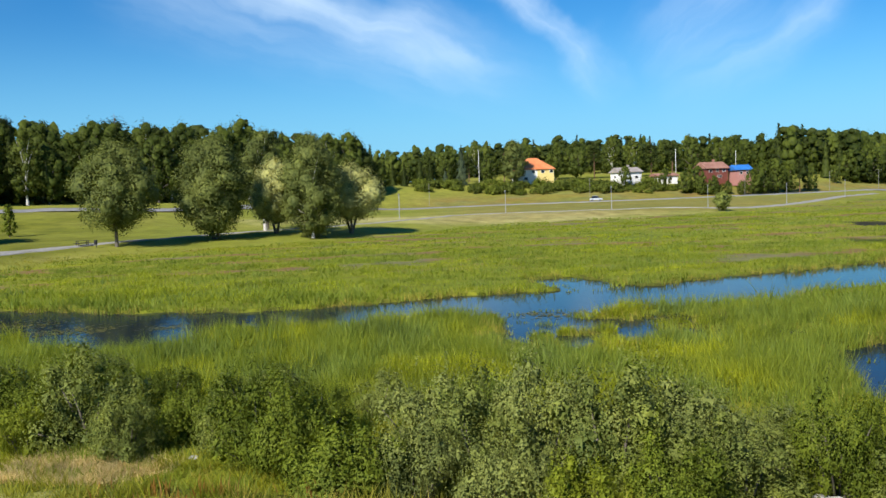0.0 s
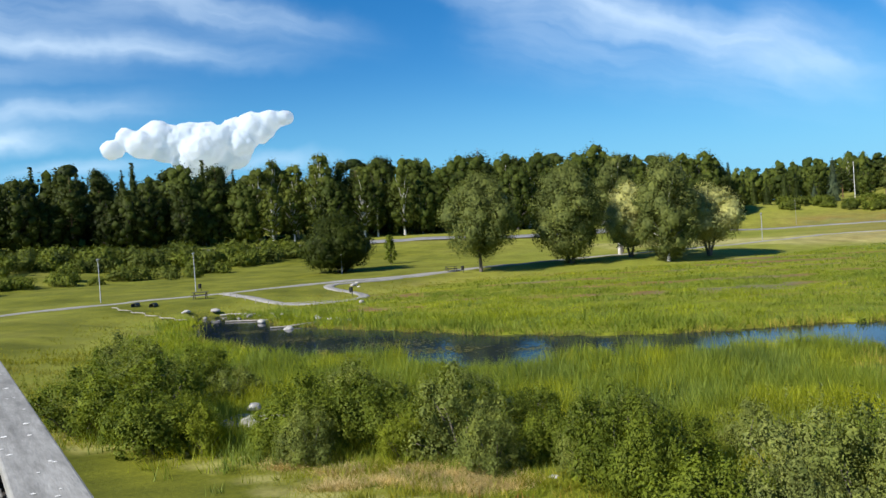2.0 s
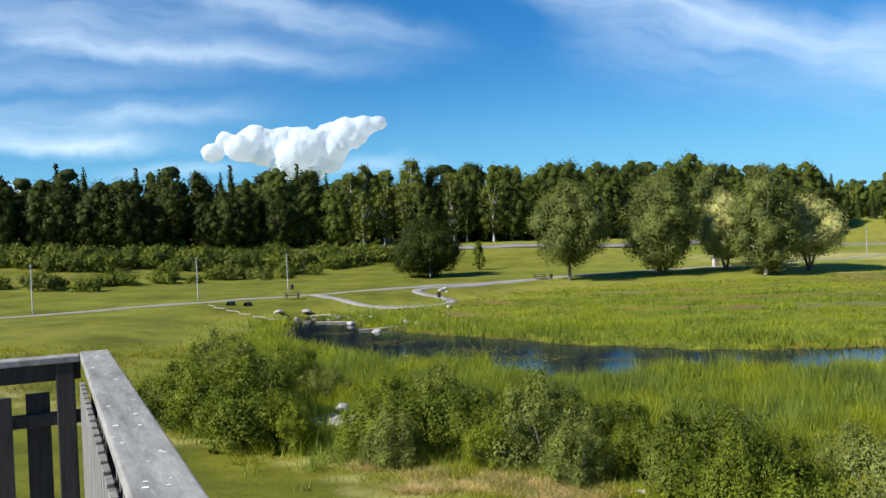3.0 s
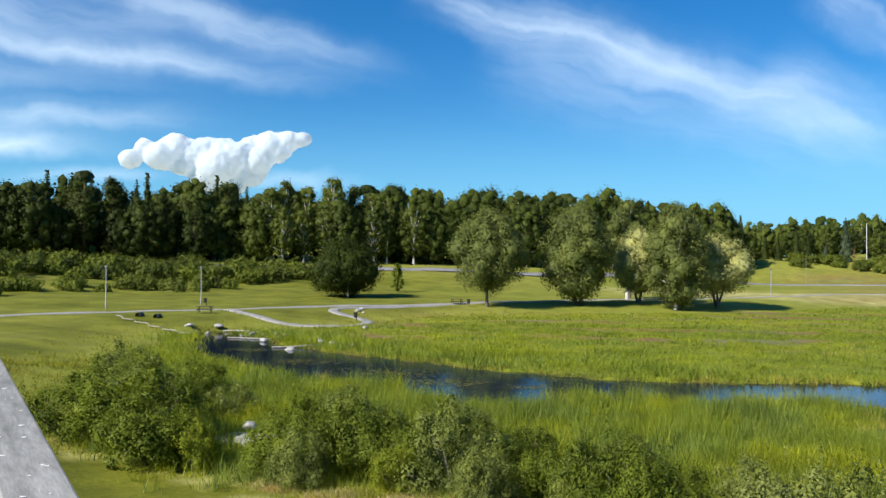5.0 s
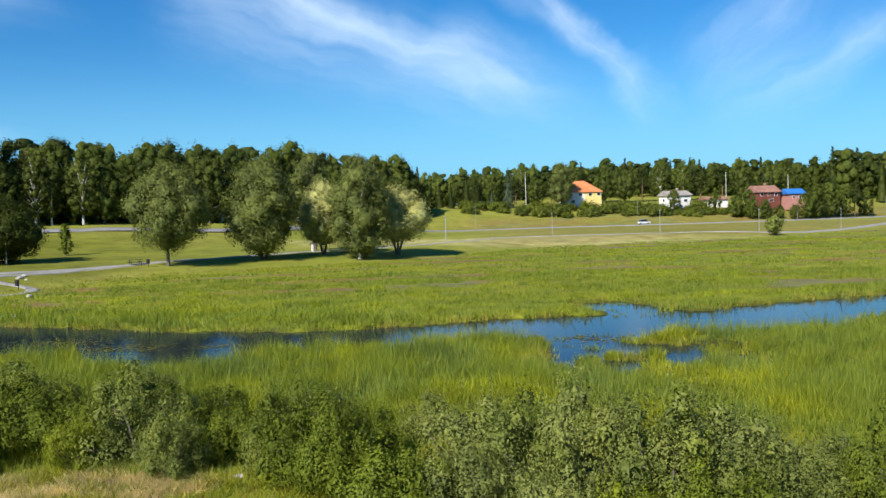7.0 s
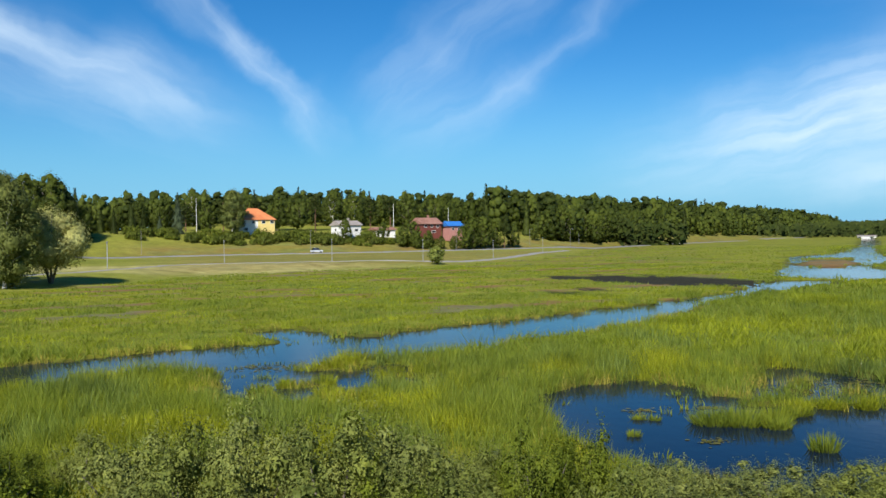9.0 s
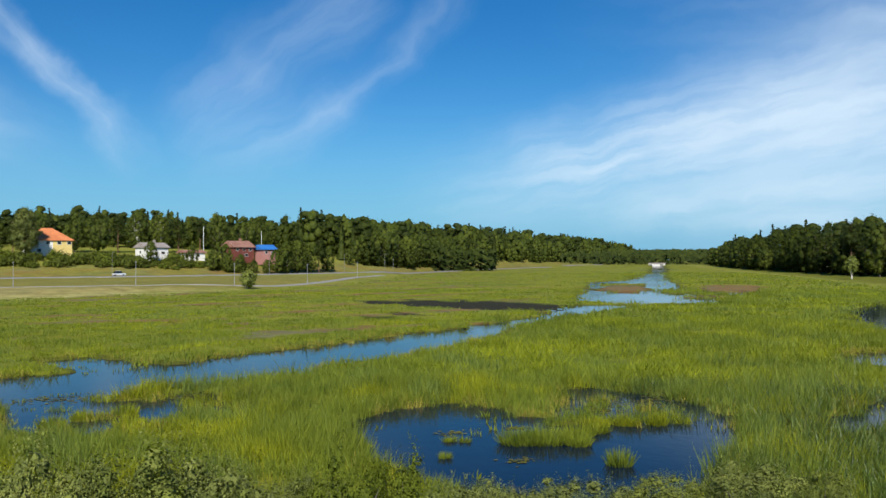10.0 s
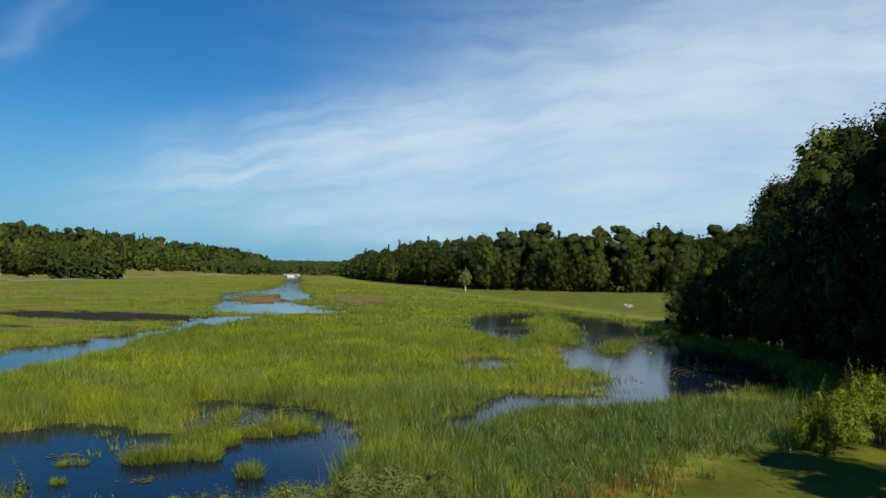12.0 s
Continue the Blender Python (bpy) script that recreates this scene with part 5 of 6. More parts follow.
def build_reeds():
    rng = np.random.RandomState(61)
    xy, w = marsh_places(rng, 13, 15, 46, -62, 92, -.15)
    reach, az = np.hypot(xy[:, 0], xy[:, 1]), np.degrees(np.arctan2(xy[:, 0], xy[:, 1]))
    tuft = wobble(xy[:, 0], xy[:, 1], 1.5, 67)
    h = (.74 + .2 * wobble(xy[:, 0], xy[:, 1], 9, 62) + .16 * wobble(xy[:, 0], xy[:, 1], 4, 64)) * (1 + .3 * tuft) * (.3 + .7 * smooth(21, 30, np.where(az > 45, reach + 8, reach)))
    h = h * (1 - .5 * smooth(8, 3, np.hypot(xy[:, 0] - 5.5, xy[:, 1] - 38))) * (1 - .4 * smooth(6, 2, np.hypot(xy[:, 0] - 25, xy[:, 1] - 28)))
    h = h * rng.uniform(.75, 1.2, len(h))
    keep = rng.uniform(0, 1, len(h)) < .55 + .45 * smooth(-.5, .3, tuft)
    xy, h, az, reach = xy[keep], h[keep], az[keep], reach[keep]
    cat = (az > 51 + rng.normal(0, 6, len(xy))) & (reach < 46)
    # stands of bluish common reed among the yellow-green sedge
    blue = ~cat & (wobble(xy[:, 0], xy[:, 1], 8, 70) + .4 * wobble(xy[:, 0], xy[:, 1], 2.5, 71) > .22 - .34 * smooth(22, 44, az) + rng.normal(0, .15, len(xy)))
    sedge = ~cat & ~blue
    stuff("reeds", [blades(rng, xy[sedge], h[sedge], .030, 15, .17, .8, 1)], REED_NEAR, "dense yellow-green sedges in the marsh", "reeds")
    stuff("reeds", [blades(rng, xy[blue], h[blue] * 1.12, .034, 12, .17, .6, 1)], REED_BLUE, "stands of blue-green reeds in the marsh", "reeds")
    xy2 = xy[cat]
    stuff("cattails", [blades(rng, xy2, (.42 + .34 * rng.uniform(0, 1, len(xy2))) * (1 + .5 * wobble(xy2[:, 0], xy2[:, 1], 1.6, 74)), .038, 12, .17, 1.0, 1)], CATTAIL, "tall blue-green cattails at the pond's edge", "cattails")
    pieces, others = [], []
    for density, near, far, width, per, spread, hh in ((6.0, 46, 95, .06, 5, .26, .76), (1.7, 95, 190, .15, 5, .55, .56), (.2, 190, 420, .5, 4, 1.3, .45)):
        xy, w = marsh_places(rng, density, near, far, -62, 88, -.1)
        k = heath_cover(xy[:, 0], xy[:, 1]) < rng.uniform(.1, .7, len(xy))
        xy, w = xy[k], w[k]
        size = near / 46
        north = xy[:, 1] > np.interp(xy[:, 0], [-60, 0, 22, 46, 80, 165, 400], [75, 53, 60, 75, 99, 187, 432])
        h = np.where(north, .55, 1.0) * hh * (.8 + .3 * wobble(xy[:, 0], xy[:, 1], 14, 63) + .22 * wobble(xy[:, 0], xy[:, 1], 6 * size, 73)) * (1 + .3 * wobble(xy[:, 0], xy[:, 1], 2.4 * size, 68)) * rng.uniform(.7, 1.2, len(xy))
        blue = wobble(xy[:, 0], xy[:, 1], 13 * size, 75) + .4 * wobble(xy[:, 0], xy[:, 1], 4 * size, 76) > .42 + rng.normal(0, .15, len(xy))
        pieces.append(blades(rng, xy[~blue], h[~blue], width, per, spread, 1.2, 1))
        others.append(blades(rng, xy[blue], h[blue] * 1.15, width, per, spread, .6, 1))
    stuff("reeds", pieces, REED, "yellow-green reed beds spreading across the wet valley", "reeds")
    stuff("reeds", others, REED_BLUE, "blue-green reed patches in the wet valley", "reeds")
    # pale dead stems along the water's edge
    xy, w = marsh_places(rng, 9, 22, 75, -40, 80, -.2)
    k = (w < .7) & (wobble(xy[:, 0], xy[:, 1], 7, 69) > .05)
    stuff("dead_reeds", [blades(rng, xy[k], rng.uniform(.25, .6, k.sum()), .03, 6, .12, .4, 1)], STRAW_REED, "pale dead reed stems along the banks", "reeds")
    # sparse tufts standing in the shallow ponds
    xy = scatter(rng, .9, 18, 75, 0, 80)
    w = water_distance(xy[:, 0], xy[:, 1])
    keep = (w < -.2) & (w > -1.6) & (wobble(xy[:, 0], xy[:, 1], 6, 66) > .25)
    stuff("water_plants", [blades(rng, xy[keep], rng.uniform(.15, .4, keep.sum()), .05, 9, .16, .6)], REED_NEAR, "sparse green tufts standing in shallow water", "water plants")


build_reeds()


def tussocks():
    """Domes of sedge that stand by themselves in the pond."""
    rng = np.random.RandomState(67)
    for x, y, wide, high in ((18.8, 24.9, .95, .62), (18.0, 25.2, .75, .55), (19.6, 23.9, .5, .52), (18.8, 20.9, .42, .55), (20.6, 25.2, .7, .4), (21.6, 25.4, .6, .35), (16.1, 26.8, .22, .2), (16.5, 26.4, .16, .18), (22.4, 26.2, .45, .4), (23.6, 25.8, .5, .35),
                             (24.6, 25.2, .4, .4), (25.8, 26.0, .55, .35), (14.6, 24.6, .2, .22), (7.2, 38.6, .5, .5), (5.4, 38.2, .4, .5), (4.2, 37.4, .5, .45), (6.8, 36.0, .6, .4)):
        n = int(420 * wide) + 60
        a, r = rng.uniform(0, 6.28, n), wide * np.sqrt(rng.uniform(0, 1, n)) * .8
        foot = np.stack([np.cos(a) * r, np.sin(a) * r, np.full(n, -.12)], 1)
        out = np.stack([np.cos(a), np.sin(a), np.zeros(n)], 1) * (r * .5 + rng.uniform(.02, .12, n))[:, None]
        tip = foot + out + np.stack([rng.normal(0, .06, n), rng.normal(0, .06, n), high * (1.1 - .7 * (r / wide) ** 2) * rng.uniform(.7, 1.2, n) + .12], 1)
        b = rng.uniform(0, 6.28, n)
        side = np.stack([np.cos(b), np.sin(b), np.zeros(n)], 1) * .022
        v = np.stack([foot - side, foot + side, tip], 1).reshape(-1, 3)
        tuft = new("sedge_tussock", mesh_of("sedge_tussock", v, None, np.arange(3 * n).reshape(n, 3), REED_NEAR))
        tuft.location = (x, y, 0)
        tagged(tuft, "rounded green sedge tussock standing in dark water", "tussock", "tussocks in the pond")


tussocks()


def floating_weeds():
    """Mats of small floating leaves on the quiet parts of the water."""
    rng = np.random.RandomState(65)
    mats = [(-32, 50.5, 2.2), (-24, 47.5, 2.6), (-19, 45.0, 2.0), (-21, 44.2, 1.6), (-40, 55.5, 1.6), (-14, 44.8, 1.4), (8.0, 44.0, 2.0), (11, 42, 1.6), (5, 44.5, 1.5), (17, 28, .5), (19.5, 27.5, .4), (25, 29, 1.6),
            (16.5, 23, .5), (28, 29.5, 1.5), (76, 33, 4.5), (84, 36, 5.0), (70, 36, 3.5), (150, 160, 9), (128, 128, 7), (66, 106, 7), (90, 52, 6), (60, 21, 3.5)]
    vs, fs, n = [], [], 0
    for x, y, r in mats:
        m = int(110 * r ** 1.1)
        p = rng.normal(0, 1, (m, 2)) * (r * .6, r * .4) + (x, y)
        p = p[water_distance(p[:, 0], p[:, 1]) < -.1]
        for px, py in p:
            s = rng.uniform(.04, .09) * (1 + r * .1)
            a = rng.uniform(0, 6.28) + np.arange(6) * 6.28 / 6
            vs.append(np.stack([px + np.cos(a) * s, py + np.sin(a) * s * .8, np.full(6, .012 + rng.uniform(0, .01))], 1))
            fs += [(n, n + 1, n + 2), (n, n + 2, n + 3), (n, n + 3, n + 4), (n, n + 4, n + 5)]
            n += 6
    tagged(new("floating_weeds", mesh_of("floating_weeds", np.concatenate(vs), None, fs, LILY)), "olive-brown floating leaves on the still water", "water plants", kind="stuff")


floating_weeds()


def build_grass():
    rng = np.random.RandomState(71)
    # straw-coloured heaps of flattened old grass
    heaps = np.array([(-9.9, 21.2, 1.0), (-8.6, 21.0, 1.0), (-7.6, 20.4, .8), (-8.6, 19.5, .8), (-10.4, 19.8, .9), (-12.2, 20.7, .7), (-11.1, 18.7, .6), (-14.2, 21.0, .5), (7.0, 15.6, .4), (10.2, 13.6, .4)])
    xy = np.concatenate([rng.normal(0, 1, (int(460 * r), 2)) * (r * .5, r * .36) + (x, y) for x, y, r in heaps])
    stuff("dry_grass", [blades(rng, xy, rng.uniform(.1, .3, len(xy)), .024, 9, .12, 2.6, 1)], STRAW, "bleached straw-coloured dry grass in flattened tufts", "dry grass")
    # rank grass between the lawn and the reeds
    xy = scatter(rng, 34, 11, 34, -60, 88)
    s, edge, reach = outline_distance(xy[:, 0], xy[:, 1], MARSH), outline_distance(xy[:, 0], xy[:, 1], LAWN), np.hypot(xy[:, 0], xy[:, 1])
    az = np.degrees(np.arctan2(xy[:, 0], xy[:, 1]))
    k = (edge > rng.normal(0, .3, len(s))) & ((s > -1.2 + rng.normal(0, .6, len(s))) | ((reach < rng.normal(24, 1.5, len(s))) & (az < 20))) & (water_distance(xy[:, 0], xy[:, 1]) > .3)
    k &= np.min([np.hypot(xy[:, 0] - x, xy[:, 1] - y) / r for x, y, r in heaps[:8]], 0) > rng.uniform(.3, .9, len(s))
    xy = xy[k]
    tall = (.12 + .3 * smooth(-.3, .7, wobble(xy[:, 0], xy[:, 1], 2.6, 24)) * smooth(0, 2, edge[k])) * rng.uniform(.6, 1.3, len(xy))
    kind = wobble(xy[:, 0], xy[:, 1], 1.9, 27) + rng.normal(0, .35, len(xy))
    stuff("tall_grass", [blades(rng, xy[kind < .45], tall[kind < .45], .026, 9, .15, 1.0, 1)], GRASS, "rank meadow grass along the lawn's edge", "grass")
    stuff("tall_grass", [blades(rng, xy[kind >= .45], tall[kind >= .45] * 1.15, .022, 8, .14, .9, 1)], GRASS_TAN, "seeding tan grass among the bushes", "grass")
    xy = np.concatenate([rng.normal(0, 1, (30, 2)) * (.9, .5) + c for c in ((-2.8, 17.5), (-5.0, 16.2), (23.5, 10.8), (26, 10.4), (21.4, 10.9))])
    stuff("dock_plants", [blades(rng, xy, rng.uniform(.25, .55, len(xy)), .03, 5, .1, .4)], RUST, "rust-brown seeding dock plants", "weeds")
    # meadow between the footpath and the shore
    xy = scatter(rng, 1.6, 30, 120, -62, -14)
    s = outline_distance(xy[:, 0], xy[:, 1], MARSH)
    k = (s > -1) & (s < rng.uniform(1, 9, len(s))) & (np.hypot(xy[:, 0], xy[:, 1]) > 55)
    far_xy = xy[k]
    xy = scatter(rng, 5, 25, 62, -64, -34)
    s, edge = outline_distance(xy[:, 0], xy[:, 1], MARSH), outline_distance(xy[:, 0], xy[:, 1], LAWN)
    k = (s > -1.5) & (edge > .5) & (wobble(xy[:, 0], xy[:, 1], 6, 29) > rng.uniform(-1.1, .5, len(s)))
    xy = np.concatenate([far_xy, xy[k]])
    stuff("meadow_grass", [blades(rng, xy, rng.uniform(.14, .36, len(xy)), .06, 9, .36, .9, 1)], GRASS, "short green meadow grass above the shore", "grass")


build_grass()


# ---------------------------------------------------------------- cloud
def build_cloud():
    """A single heaped cloud far off. Its lumps: bearing, height over the horizon and radius, in degrees."""
    lumps = [(-43.3, 6.5, .6), (-42.4, 7.3, .55), (-41.5, 6.8, .9), (-40.5, 7.5, .8), (-39.4, 6.8, 1.1), (-38.0, 6.3, 1.1), (-36.9, 7.0, .95), (-35.8, 7.5, .85),
             (-34.7, 7.8, .85), (-33.6, 8.0, .7), (-32.8, 8.1, .55), (-35.5, 6.7, .85), (-37.7, 5.8, .7), (-39.5, 6.1, .6), (-34.2, 7.3, .7), (-36.6, 6.1, .8), (-38.7, 5.5, .9), (-37.3, 5.2, .9), (-35.9, 5.8, .8), (-38.7, 7.3, .8), (-37.6, 7.2, .85), (-40.3, 6.2, .6)]
    rng, far, pieces = np.random.RandomState(81), 3600.0, []
    extra = []
    for az, el, r in lumps:
        for k in range(7):
            a = rng.uniform(0, 6.28)
            extra.append((az + math.cos(a) * r * .8, el + abs(math.sin(a)) * r * .75 - .1 * r, r * rng.uniform(.25, .5)))
    bm = bmesh.new()
    for az, el, r in lumps + extra:
        a, size = radians(az), math.tan(radians(r * 1.25)) * far
        d = far + rng.uniform(-.6, .4) * size
        bmesh.ops.create_icosphere(bm, subdivisions=2, radius=size, matrix=Matrix.Translation((math.sin(a) * d, math.cos(a) * d, EYE_Z + math.tan(radians(el)) * d)) @ Matrix.Diagonal((1, 1, .8, 1)))
    me = bpy.data.meshes.new("cloud")
    bm.to_mesh(me)
    bm.free()
    me.materials.append(CLOUD)
    ob = tagged(new("cloud", me), "single white heaped cloud low in the sky", "cloud", kind="structure")
    skin = ob.modifiers.new("skin", "REMESH")
    skin.mode, skin.voxel_size, skin.use_smooth_shade = "VOXEL", 6.0, True
    soft = ob.modifiers.new("soft", "SMOOTH")
    soft.factor, soft.iterations = .5, 14
    puffs = bpy.data.textures.new("puffs", "CLOUDS")
    puffs.noise_scale, puffs.noise_depth = 46, 5
    rough = ob.modifiers.new("rough", "DISPLACE")
    rough.texture, rough.strength, rough.mid_level, rough.texture_coords = puffs, 26, .5, "GLOBAL"


build_cloud()


# ---------------------------------------------------------------- tower deck and railing
def build_tower():
    """The look-out deck: corner at (-4.05, 3.38), its front rail running past the eye. Local x along the front rail, local y inwards."""
    turn = math.atan2(-.6, .8)
    tower = empty("lookout_tower", Matrix.Translation((-4.05, 3.38, float(ground(-2., 0.)))) @ Matrix.Rotation(turn, 4, "Z"))
    tagged(tower, "weathered grey wooden look-out tower with picket railing", "tower")
    deck, rail = 4.9 - tower.location.z, 6.0 - tower.location.z
    long, deep = 7.4, 3.4
    # local y inwards is negative after the turn
    def add(name, size, at, mat, bevel=.006, label="", turn_z=0.0):
        bm = bmesh.new()
        box(bm, size, at, turn_z, bevel)
        return part(name, bm, mat, tower, label)
    add("top_rail", (long, .15, .04), (long / 2, -.075, rail - .02), WOOD_RAIL, .006, "bleached grey rail board spotted with white")
    add("top_rail", (.145, deep - .15, .036), (.0725, -.15 - (deep - .15) / 2 - .004, rail - .024), WOOD_RAIL)
    # posts, bars and side pickets take the wood colour darkened for shade
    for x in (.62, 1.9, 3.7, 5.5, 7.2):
        add("post", (.095, .095, rail - .04), (x, -.075, (rail - .04) / 2), WOOD_DARK_SHADED)
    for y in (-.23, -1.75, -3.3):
        add("post", (.095, .095, rail - .04), (.09, y, (rail - .04) / 2), WOOD_DARK_SHADED)
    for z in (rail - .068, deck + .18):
        add("cross_bar", (long - .2, .045, .06 if z > 5 - tower.location.z else .07), (long / 2, -.075, z - .02), WOOD_DARK_SHADED)
        add("cross_bar", (.05, deep - .3, .095), (.075, -.15 - (deep - .3) / 2, z - .022), WOOD_DARK_SHADED)
    add("cross_bar", (long - .3, .04, .07), (long / 2, -.120, rail - .30), WOOD_DARK_SHADED)
    add("cross_bar", (.045, deep - .3, .07), (.09, -.15 - (deep - .3) / 2, rail - .34), WOOD_DARK_SHADED)
    high = rail - .15 - deck
    for k in range(45):
        x = .36 + k * .079
        if x < long - .1:
            add("picket", (.105, .024, high), (x, -.088 if k % 2 else -.152, deck + high / 2 + .02), WOOD_GREY, .003)
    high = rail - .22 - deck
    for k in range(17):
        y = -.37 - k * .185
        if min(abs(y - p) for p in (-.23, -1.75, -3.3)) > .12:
            add("picket", (.022, .12, high), (.13 if k % 2 else .05, y, deck + high / 2 + .02), WOOD_DARK_SHADED, 0)
    for k in range(24):
        add("deck_board", (long, .135, .03), (long / 2, -.07 - k * .142, deck - .015), WOOD_GREY, 0)
    for x in (.5, 2.6, 4.8, 6.9):
        add("joist", (.05, deep, .15), (x, -deep / 2, deck - .105), WOOD_DARK_SHADED, 0)
    # spatter and nail heads on the rail board
    rng = np.random.RandomState(83)
    for k in range(46):
        x, y, r = rng.uniform(.05, 5.2), rng.uniform(-.14, -.01), rng.uniform(.004, .011)
        bm = bmesh.new()
        bmesh.ops.create_circle(bm, cap_ends=True, segments=9, radius=r, matrix=Matrix.Translation((x, y, rail + .0015)) @ Matrix.Diagonal((1, rng.uniform(.6, 1.3), 1, 1)))
        for v in bm.verts:
            v.co.x += rng.normal(0, r * .15)
        part("spatter", bm, DROPPING, tower)


build_tower()


# ---------------------------------------------------------------- lamps and poles
def lamp_post(high, mat_pole, arm):
    lamp = empty("street_lamp")
    v, q, t = tube([(0, 0, -.3), (0, 0, 1.0), (0, 0, 1.02), (0, 0, high - .15)], [.075, .075, .055, .045], 10)
    part_mesh("pole", mesh_of("pole", v, q, t, mat_pole, True), lamp)
    bm = bmesh.new()
    if arm:
        box(bm, (arm, .06, .06), (arm / 2, 0, high - .18), 0, .01)
        part("arm", bm, mat_pole, lamp)
        bm = bmesh.new()
        box(bm, (.55, .22, .13), (arm + .1, 0, high - .16), 0, .04)
    else:
        bmesh.ops.create_cone(bm, cap_ends=True, segments=14, radius1=.1, radius2=.17, depth=.28, matrix=Matrix.Translation((0, 0, high - .05)))
        bmesh.ops.create_cone(bm, cap_ends=True, segments=14, radius1=.24, radius2=.04, depth=.12, matrix=Matrix.Translation((0, 0, high + .15)))
    part("lamp_head", bm, GALVANISED, lamp, "grey lamp head")
    return lamp


tall = lamp_post(5.0, GALVANISED, 0)
for o in copies(tall, [(x, y, 0, 1) for x, y in ((-76.3, 77.4), (-74.6, 92.3), (-69.2, 121.6), (14.8, 200), (37.2, 190), (58.4, 190.5), (84.6, 213), (117, 252), (-83, 60), (-8.5, 176), (190, 369), (-12, 250))]):
    tagged(o, "slim grey steel lamp post beside the footpath", "lamp post", "footpath lamps")
tall = lamp_post(8.0, WOOD_GREY, 1.2)
for o in copies(tall, [(x, y, a, 1) for x, y, a in ((52.5, 307, -1.5), (111, 318, -1.3), (150, 336, -1.2), (178, 354, -1.0), (-4, 297, -1.6))]):
    tagged(o, "tall grey street lamp with an arm beside the road", "street lamp", "road lamps")


def flagpole(x, y, high):
    pole = empty("flagpole")
    v, q, t = tube([(0, 0, -.3), (0, 0, high * .6), (0, 0, high)], [.11, .09, .05], 10)
    part_mesh("pole", mesh_of("pole", v, q, t, PAINT_WHITE, True), pole)
    bm = bmesh.new()
    bmesh.ops.create_uvsphere(bm, u_segments=10, v_segments=8, radius=.13, matrix=Matrix.Translation((0, 0, high + .08)))
    part("knob", bm, PAINT_WHITE, pole)
    pole.matrix_basis = at_ground(x, y)
    tagged(pole, "bare white flagpole in a house garden", "flagpole", "flagpoles")


flagpole(15.4, 345, 13.5)
flagpole(93, 344, 13.0)
flagpole(117, 345, 12.6)


# ---------------------------------------------------------------- houses
def house(name, x, y, turn, size, wall_mat, roof_mat, roof, kind, windows, label, storeys=2, chimney=True, other_wall=None, sink=1.2):
    """A house: walls, roof with eaves, windows with frames and panes, a door. size: length, depth, eaves height. kind: hip or gable."""
    L_, D_, E_ = size
    thing = empty(name, at_ground(x, y, turn, sink))
    tagged(thing, label, "house", "houses on the hill")
    bm = bmesh.new()
    box(bm, (L_, D_, E_), (0, 0, E_ / 2))
    if kind == "gable":
        for s in (-1, 1):
            vs = [bm.verts.new(p) for p in ((s * L_ / 2, -D_ / 2, E_), (s * L_ / 2, D_ / 2, E_), (s * L_ / 2, 0, E_ + roof * .93))]
            bm.faces.new(vs if s > 0 else vs[::-1])
    part("wall", bm, wall_mat, thing)
    if other_wall:
        bm = bmesh.new()
        box(bm, (L_ * .45, .08, E_ - .1), (L_ * .27, -D_ / 2 - .04, E_ / 2), 0, 0)
        part("wall", bm, other_wall, thing, "yellow rendered wall section")
    e, bm = .6, bmesh.new()
    c = [(-L_ / 2 - e, -D_ / 2 - e), (L_ / 2 + e, -D_ / 2 - e), (L_ / 2 + e, D_ / 2 + e), (-L_ / 2 - e, D_ / 2 + e)]
    lo = [bm.verts.new((px, py, E_ - .1)) for px, py in c]
    hi = [bm.verts.new((px, py, E_ + .12)) for px, py in c]
    inset = D_ / 2 if kind == "hip" else -e
    ridge = [bm.verts.new((-L_ / 2 + inset, 0, E_ + roof)), bm.verts.new((L_ / 2 - inset, 0, E_ + roof))]
    bm.faces.new(lo[::-1])
    for k in range(4):
        bm.faces.new((lo[k], lo[(k + 1) % 4], hi[(k + 1) % 4], hi[k]))
    bm.faces.new((hi[0], hi[1], ridge[1], ridge[0]))
    bm.faces.new((hi[2], hi[3], ridge[0], ridge[1]))
    bm.faces.new((hi[1], hi[2], ridge[1]))
    bm.faces.new((hi[3], hi[0], ridge[0]))
    top = part("roof", bm, roof_mat, thing)
    if chimney:
        bm = bmesh.new()
        box(bm, (.8, .8, 1.6), (L_ * .12, .3, E_ + roof + .2), 0, .03)
        part("chimney", bm, roof_mat, top)
    for (wx, wz, ww, wh, face) in windows:
        if face == "front":
            m, sz = (wx, -D_ / 2 - (.10 if other_wall else .02), wz), (ww, .08, wh)
        else:
            m, sz = (-L_ / 2 - .02, wx, wz), (.08, ww, wh)
        bm = bmesh.new()
        box(bm, sz, m, 0, .01)
        w = part("window", bm, PAINT_WHITE, thing)
        bm = bmesh.new()
        if face == "front":
            box(bm, (ww - .2, .04, wh - .2), (m[0], m[1] - .03, m[2]))
        else:
            box(bm, (.04, ww - .2, wh - .2), (m[0] - .03, m[1], m[2]))
        part("pane", bm, PANE, w)
    return thing


